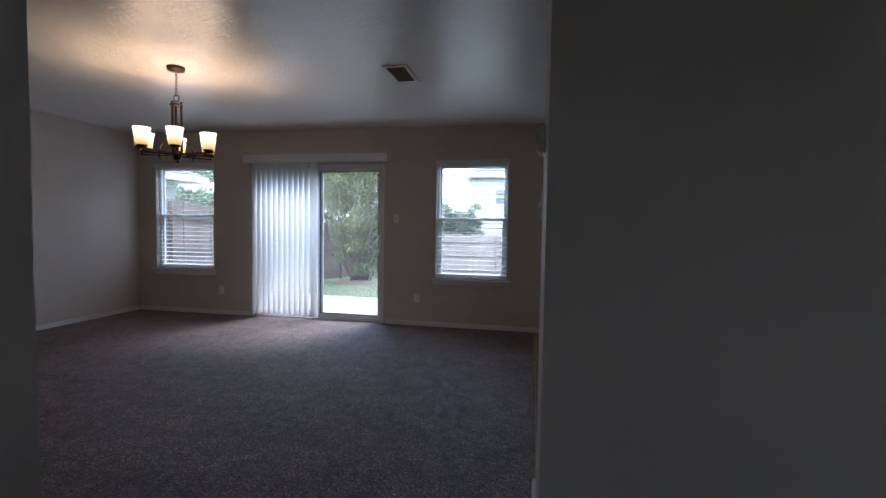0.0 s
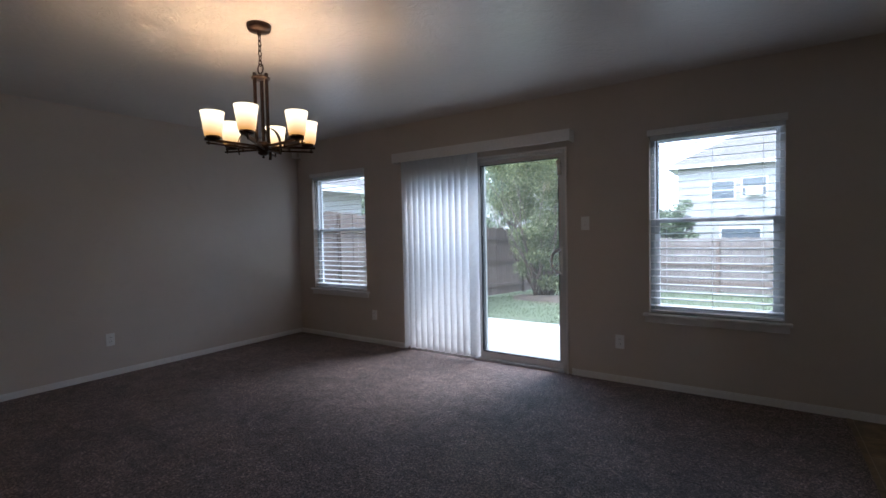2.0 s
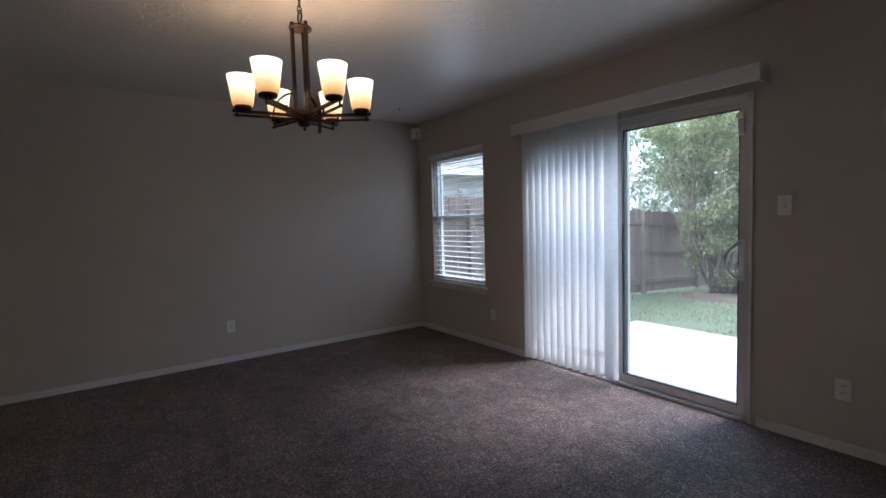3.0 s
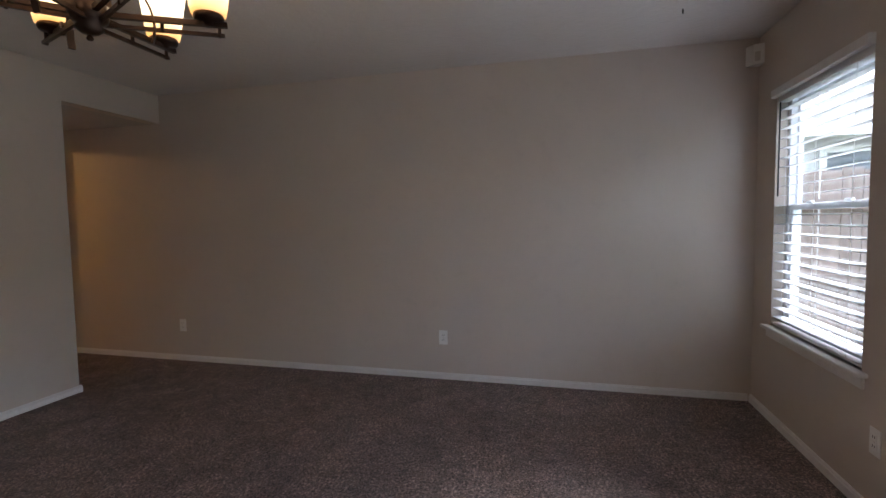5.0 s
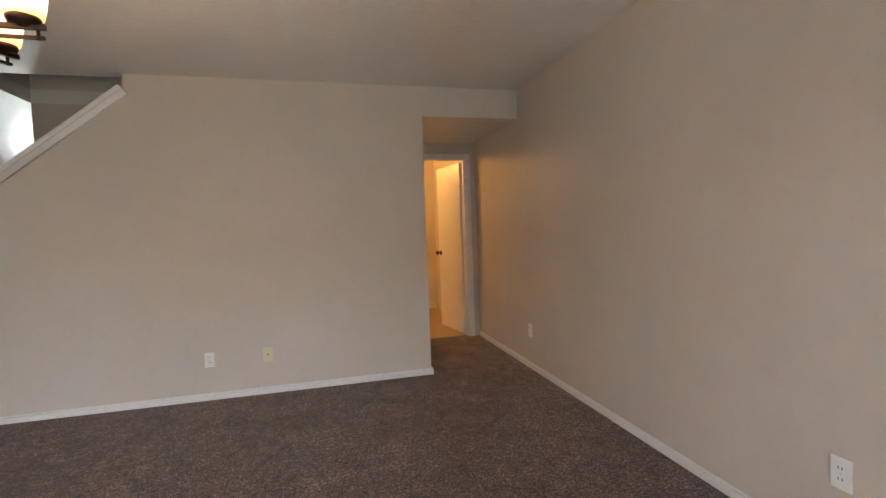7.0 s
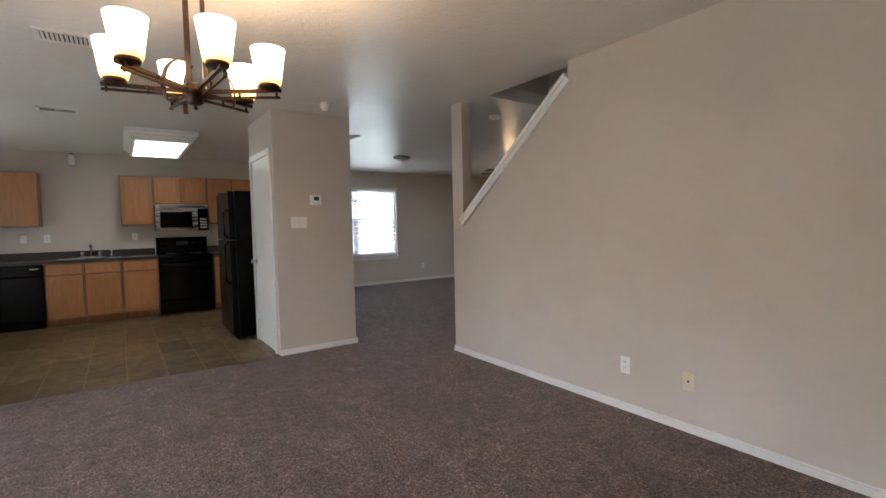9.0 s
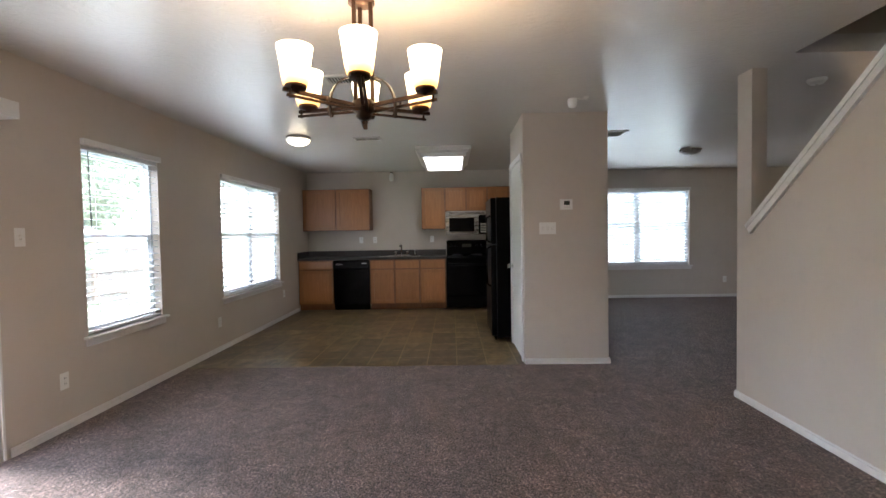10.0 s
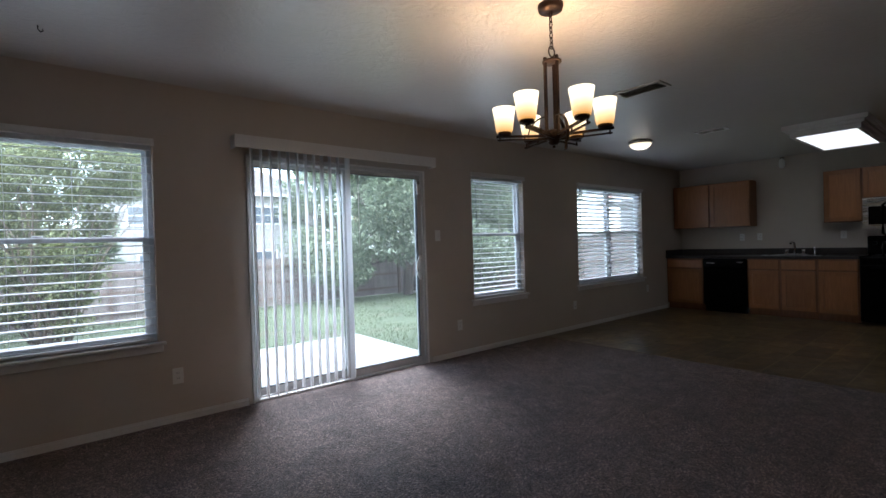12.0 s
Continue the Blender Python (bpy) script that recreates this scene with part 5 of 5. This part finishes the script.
fence((-0.75, 12.0), (13.6, 12.0), 1.62, "weathered grey cedar fence along the back of the yard", flip=-1)
fence((-0.75, -1.0), (-0.75, 12.0), 1.78, "weathered brown cedar fence along the side", mat=CEDARBROWN, flip=-1)
fence((13.6, 12.0), (13.6, -2.0), 1.7, "weathered cedar fence on the neighbour's side", flip=-1)

# utility box
ub = thing("utility_box", "green metal utility cabinet by the back fence", "utility box")
uz = ground_z(10.9)
part("pad", box(bm_new(), 11.55, 10.5, uz - 0.05, 12.75, 11.4, uz + 0.06, 0.01), CONCRETE, ub)
part("cabinet", box(bm_new(), 11.65, 10.58, uz + 0.061, 12.65, 11.3, uz + 0.80, 0.02), UTILITY, ub)
part("lid", box(bm_new(), 11.62, 10.55, uz + 0.801, 12.68, 11.33, uz + 0.86, 0.015), UTILITY, ub)
part("warning_label", box(bm_new(), 12.1, 10.572, uz + 0.2, 12.35, 10.579, uz + 0.33), PLASTIC, ub)


def leaves(bm, centre, radii, count, size, rng, hollow=0.45):
    """Small folded leaves in a ragged cloud."""
    for _ in range(count):
        while True:
            v = Vector((rng.uniform(-1, 1), rng.uniform(-1, 1), rng.uniform(-1, 1)))
            r = v.length
            if hollow < r < 1.0:
                break
        k = 0.72 + 0.45 * noise.noise(v * 2.3 + Vector(centre))
        p = Vector((centre[0] + v.x * radii[0] * k, centre[1] + v.y * radii[1] * k, centre[2] + v.z * radii[2] * k))
        s = size * rng.uniform(0.6, 1.3)
        q = Euler((rng.uniform(-1.2, 1.2), rng.uniform(-1.2, 1.2), rng.uniform(0, 6.28))).to_quaternion()
        a, b = q @ Vector((s, 0, 0)), q @ Vector((0, s * 0.45, 0))
        up = q @ Vector((0, 0, s * 0.16))
        vs = [bm.verts.new(p - a), bm.verts.new(p + b + up), bm.verts.new(p + a), bm.verts.new(p - b + up)]
        bm.faces.new((vs[0], vs[1], vs[2]))
        bm.faces.new((vs[0], vs[2], vs[3]))


def branchy(bm, base, tip, r0, r1, rng, wob=0.12, n=7):
    pts = []
    b, t = Vector(base), Vector(tip)
    for i in range(n):
        k = i / (n - 1)
        p = b.lerp(t, k)
        if 0 < i:
            p += Vector((rng.uniform(-wob, wob), rng.uniform(-wob, wob), 0)) * k
        pts.append(p)
    tube(bm, pts, r0, 7, r1)
    return pts


def shrub(x, y, r, h, label, seed, count):
    rng = random.Random(seed)
    gz = ground_z(y)
    ob = thing("shrub", label, "shrub", (x, y, gz))
    inv = Matrix.Translation((-x, -y, -gz))
    bm = bm_new()
    for i in range(40):
        a = rng.uniform(0, 6.28)
        k = rng.uniform(0.2, 0.85) * r
        branchy(bm, (x + rng.uniform(-0.25, 0.25), y + rng.uniform(-0.2, 0.2), gz - 0.05), (x + k * math.cos(a), y + k * math.sin(a), gz + h * rng.uniform(0.45, 0.8)), rng.uniform(0.018, 0.035), 0.006, rng)
    o = part("stems", bm, TWIG, ob)
    o.matrix_parent_inverse = inv
    bm = bm_new()
    leaves(bm, (x, y, gz + h * 0.72), (r * 0.8, r * 0.8, h * 0.27), count // 3, 0.042, rng, 0.35)
    for i in range(56):
        a = rng.uniform(0, 6.28)
        f = rng.uniform(0.1, 0.97)
        k = r * min(0.95, 0.2 + 0.95 * max(0.0, f - 0.14)) * rng.uniform(0.5, 1.0)
        leaves(bm, (x + k * math.cos(a), y + k * math.sin(a), gz + h * f), (0.48, 0.48, 0.32), count // 50, 0.042, rng, 0.0)
    o = part("crown", bm, LEAF, ob)
    o.matrix_parent_inverse = inv
    return ob


shrub(0.45, 7.3, 2.0, 4.3, "tall light-green leggy shrub in the fence corner", 5, 30000)
shrub(-0.9, 13.6, 2.6, 6.4, "tall green shrub behind the back fence", 8, 30000)


def tree(x, y, trunk_h, r, h, label, seed, count, size=0.09, lean=0.3, low=0.02):
    rng = random.Random(seed)
    gz = ground_z(y)
    ob = thing("tree", label, "tree", (x, y, gz))
    inv = Matrix.Translation((-x, -y, -gz))
    bm = bm_new()
    fork = Vector((x + lean * 0.3, y, gz + trunk_h))
    tube(bm, [(x, y, gz - 0.1), (x + 0.01, y, gz + 0.12), (x + lean * 0.12, y, gz + trunk_h * 0.5), fork], 0.21, 12, 0.16)
    tips = []
    for i in range(9):
        a = 6.28 * i / 9 + rng.uniform(-0.3, 0.3)
        k = r * rng.uniform(0.45, 0.85)
        tip = fork + Vector((k * math.cos(a), k * math.sin(a), h * rng.uniform(-0.1, 0.75)))
        pts = branchy(bm, fork - Vector((0, 0, 0.1)), tip, 0.085, 0.02, rng, 0.25)
        tips.append(tip)
        for j in range(3):
            t2 = tip + Vector((rng.uniform(-1, 1), rng.uniform(-1, 1), rng.uniform(-0.2, 0.9))) * (0.32 * r)
            branchy(bm, pts[4], t2, 0.03, 0.008, rng, 0.12)
            tips.append(t2)
    for _ in range(26):
        v = Vector((rng.uniform(-1, 1), rng.uniform(-1, 1), rng.uniform(-0.55, 1.0)))
        tips.append(fork + Vector((v.x * r * 0.8, v.y * r * 0.8, (low + 0.28 + v.z * 0.5) * h)))
    o = part("trunk", bm, BARK, ob)
    o.matrix_parent_inverse = inv
    bm = bm_new()
    for t in tips:
        leaves(bm, t, (0.34 * r, 0.34 * r, 0.24 * r), count // len(tips), size, rng, 0.0)
    o = part("crown", bm, TREELEAF, ob)
    o.matrix_parent_inverse = inv
    return ob


tree(10.85, 10.75, 1.6, 4.2, 5.0, "shade tree with a grey trunk near the back fence", 3, 90000, 0.078, 0.3, 0.27)
tree(18.2, 12.2, 2.2, 4.4, 5.5, "broad leafy tree beyond the side fence", 21, 60000, 0.11)
tree(-4.2, 15.0, 2.2, 2.6, 4.2, "leafy tree beyond the side fence", 11, 7000, 0.11)
tree(-9.2, 12.2, 1.4, 2.2, 3.6, "leafy tree beside the grey-sided house", 27, 9000, 0.11)
tree(13.0, 21.0, 2.4, 3.2, 4.5, "leafy tree behind the back fence", 14, 7000, 0.12)

tree(1.2, 20.5, 1.0, 1.4, 2.8, "small round leafy tree in front of the house behind", 31, 7000, 0.1)


# ---- neighbouring houses ----
def lap_siding(parent, along, a, b, z0, z1, pos, face, mat, pitch=0.2):
    """Lap boards on a wall: along 'x' at y = pos facing face, or along 'y' at x = pos."""
    bm = bm_new()
    z = z0
    while z < z1 - 0.02:
        t = min(z + pitch, z1)
        lo, hi = pos + face * 0.016, pos + face * 0.004
        if along == "x":
            c = [(a, lo, z), (b, lo, z), (b, hi, t), (a, hi, t), (a, pos, z), (b, pos, z)]
        else:
            c = [(lo, a, z), (lo, b, z), (hi, b, t), (hi, a, t), (pos, a, z), (pos, b, z)]
        v = [bm.verts.new(p) for p in c]
        bm.faces.new(v[:4])
        bm.faces.new((v[0], v[1], v[5], v[4]))
        z = t
    return tagged(part("siding", bm, mat, parent), kind="stuff")


def house(label, x0, y0, x1, y1, base, eave, rise, wall, roof, over=0.45):
    ob = thing("house", label, "house")
    part("wall", slab(bm_new(), (x0, x1), (y0, y1), [(x0 + 0.2, y0 + 0.2, x1 - 0.2, y1 - 0.2)], base, eave, flat), wall, ob)
    bm = bm_new()
    e = eave - 0.02
    X0, X1, Y0, Y1 = x0 - over, x1 + over, y0 - over, y1 + over
    w, l = (X1 - X0) / 2, (Y1 - Y0) / 2
    m = min(w, l)
    c = [bm.verts.new(p) for p in ((X0, Y0, e), (X1, Y0, e), (X1, Y1, e), (X0, Y1, e))]
    if w > l:
        r = [bm.verts.new((X0 + m, (Y0 + Y1) / 2, e + rise)), bm.verts.new((X1 - m, (Y0 + Y1) / 2, e + rise))]
        fs = ((c[0], c[1], r[1], r[0]), (c[1], c[2], r[1]), (c[2], c[3], r[0], r[1]), (c[3], c[0], r[0]))
    else:
        r = [bm.verts.new(((X0 + X1) / 2, Y0 + m, e + rise)), bm.verts.new(((X0 + X1) / 2, Y1 - m, e + rise))]
        fs = ((c[0], c[1], r[0]), (c[1], c[2], r[1], r[0]), (c[2], c[3], r[1]), (c[3], c[0], r[0], r[1]))
    for f in fs:
        bm.faces.new(f)
    part("roof", bm, roof, ob)
    part("fascia", slab(bm_new(), (X0 - 0.01, X1 + 0.01), (Y0 - 0.01, Y1 + 0.01), [(X0 + 0.04, Y0 + 0.04, X1 - 0.04, Y1 - 0.04)], e - 0.17, e - 0.005, flat), TRIM, ob)
    part("soffit", slab(bm_new(), (X0 + 0.04, X1 - 0.04), (Y0 + 0.04, Y1 - 0.04), [(x0, y0, x1, y1)], e - 0.13, e - 0.11, flat), TRIM, ob)
    return ob


def house_window(ob, along, c, w, z0, z1, pos, face, unit=False):
    a, b = c - w / 2, c + w / 2
    mk = (lambda u0, d0, v0, u1, d1, v1: box(bm_new(), u0, min(d0, d1), v0, u1, max(d0, d1), v1)) if along == "x" else (lambda u0, d0, v0, u1, d1, v1: box(bm_new(), min(d0, d1), u0, v0, max(d0, d1), u1, v1))
    win = part("window", mk(a, pos + face * 0.035, z0, b, pos + face * 0.05, z1), DARKGLASS, ob)
    for u0, v0, u1, v1 in ((a - 0.08, z0 - 0.08, a, z1 + 0.08), (b, z0 - 0.08, b + 0.08, z1 + 0.08), (a, z1, b, z1 + 0.08), (a, z0 - 0.08, b, z0), (a, (z0 + z1) / 2 - 0.02, b, (z0 + z1) / 2 + 0.02)):
        part("frame", mk(u0, pos + face * 0.034, v0, u1, pos + face * 0.075, v1), TRIM, win)
    if unit:
        part("air_conditioner", mk(c - 0.33, pos + face * 0.076, z0 + 0.02, c + 0.33, pos + face * 0.35, z0 + 0.40), PLASTIC, win)


hb = house("white two-storey house with a grey hipped roof behind the fence", 1.55, 23.0, 12.5, 33.0, -2.0, 4.45, 3.2, SIDING, SHINGLE)
lap_siding(hb, "x", 1.55, 12.5, -0.8, 4.3, 23.0, -1, SIDING)
house_window(hb, "x", 3.55, 0.95, 2.65, 3.5, 23.0, -1)
house_window(hb, "x", 4.85, 0.95, 2.75, 3.6, 23.0, -1, True)
house_window(hb, "x", 9.6, 1.5, 2.75, 3.65, 23.0, -1)
house_window(hb, "x", 4.3, 1.6, -0.2, 1.15, 23.0, -1)
house_window(hb, "x", 9.3, 1.7, -0.2, 1.15, 23.0, -1)
ha = house("grey-sided house with deep eaves beyond the side fence", -12.0, -6.0, -4.4, 5.7, -0.5, 2.56, 2.2, GREYSIDING, SHINGLE, 0.6)
lap_siding(ha, "y", -6.0, 5.7, -0.2, 2.43, -4.4, 1, GREYSIDING, 0.16)
house_window(ha, "y", 2.9, 0.9, 1.3, 2.2, -4.4, 1)
meter = part("electric_meter", lathe(bm_new(), [(0.10, 0.0), (0.10, 0.05), (0.085, 0.055), (0.085, 0.11), (0.06, 0.135), (0.0, 0.14)], -4.365, 4.15, 2.0, 20, "x"), VENTMETAL, ha, "round grey electric meter")
part("conduit", tube(bm_new(), [(-4.32, 4.15, 1.91), (-4.32, 4.15, 1.2), (-4.33, 4.15, 0.2)], 0.025, 8), VENTMETAL, meter)
hc = house("pale house with a brown-red roof beside the yard", 15.2, -2.5, 23.0, 4.4, -0.6, 2.65, 2.4, SIDING, REDSHINGLE, 0.55)
lap_siding(hc, "y", -2.5, 4.4, -0.5, 2.5, 15.2, -1, SIDING)
he = house("pale house across the side yard", 24.0, -16.0, 32.0, -4.5, -0.6, 2.9, 2.4, SIDING, REDSHINGLE, 0.55)
house_window(he, "y", -10.5, 1.3, 0.5, 1.9, 24.0, -1)
hd = house("white house far behind the yard", -12.0, 24.0, -2.0, 32.0, -2.0, 3.6, 2.6, SIDING, SHINGLE)
house_window(hd, "x", -4.5, 1.1, 1.6, 2.7, 24.0, -1)

# ---- pieces: vinyl tiles of the kitchen floor ----
S = 0.3048
tile_me = mesh("tile", box(bm_new(), -S / 2 + 0.006, -S / 2 + 0.006, -0.0034, S / 2 - 0.006, S / 2 - 0.006, -0.0022), VINYL)
x = 5.575 + S / 2
while x < 9.35:
    y = -0.002 - S / 2
    while y > -4.1:
        inside = y + S / 2 > PY0 + 0.01 or x > 6.7
        if inside and not (x > 9.16):
            t = new("tile", tile_me)
            t.parent = floor
            t.location = (x, y, 0)
        y -= S
    x += S
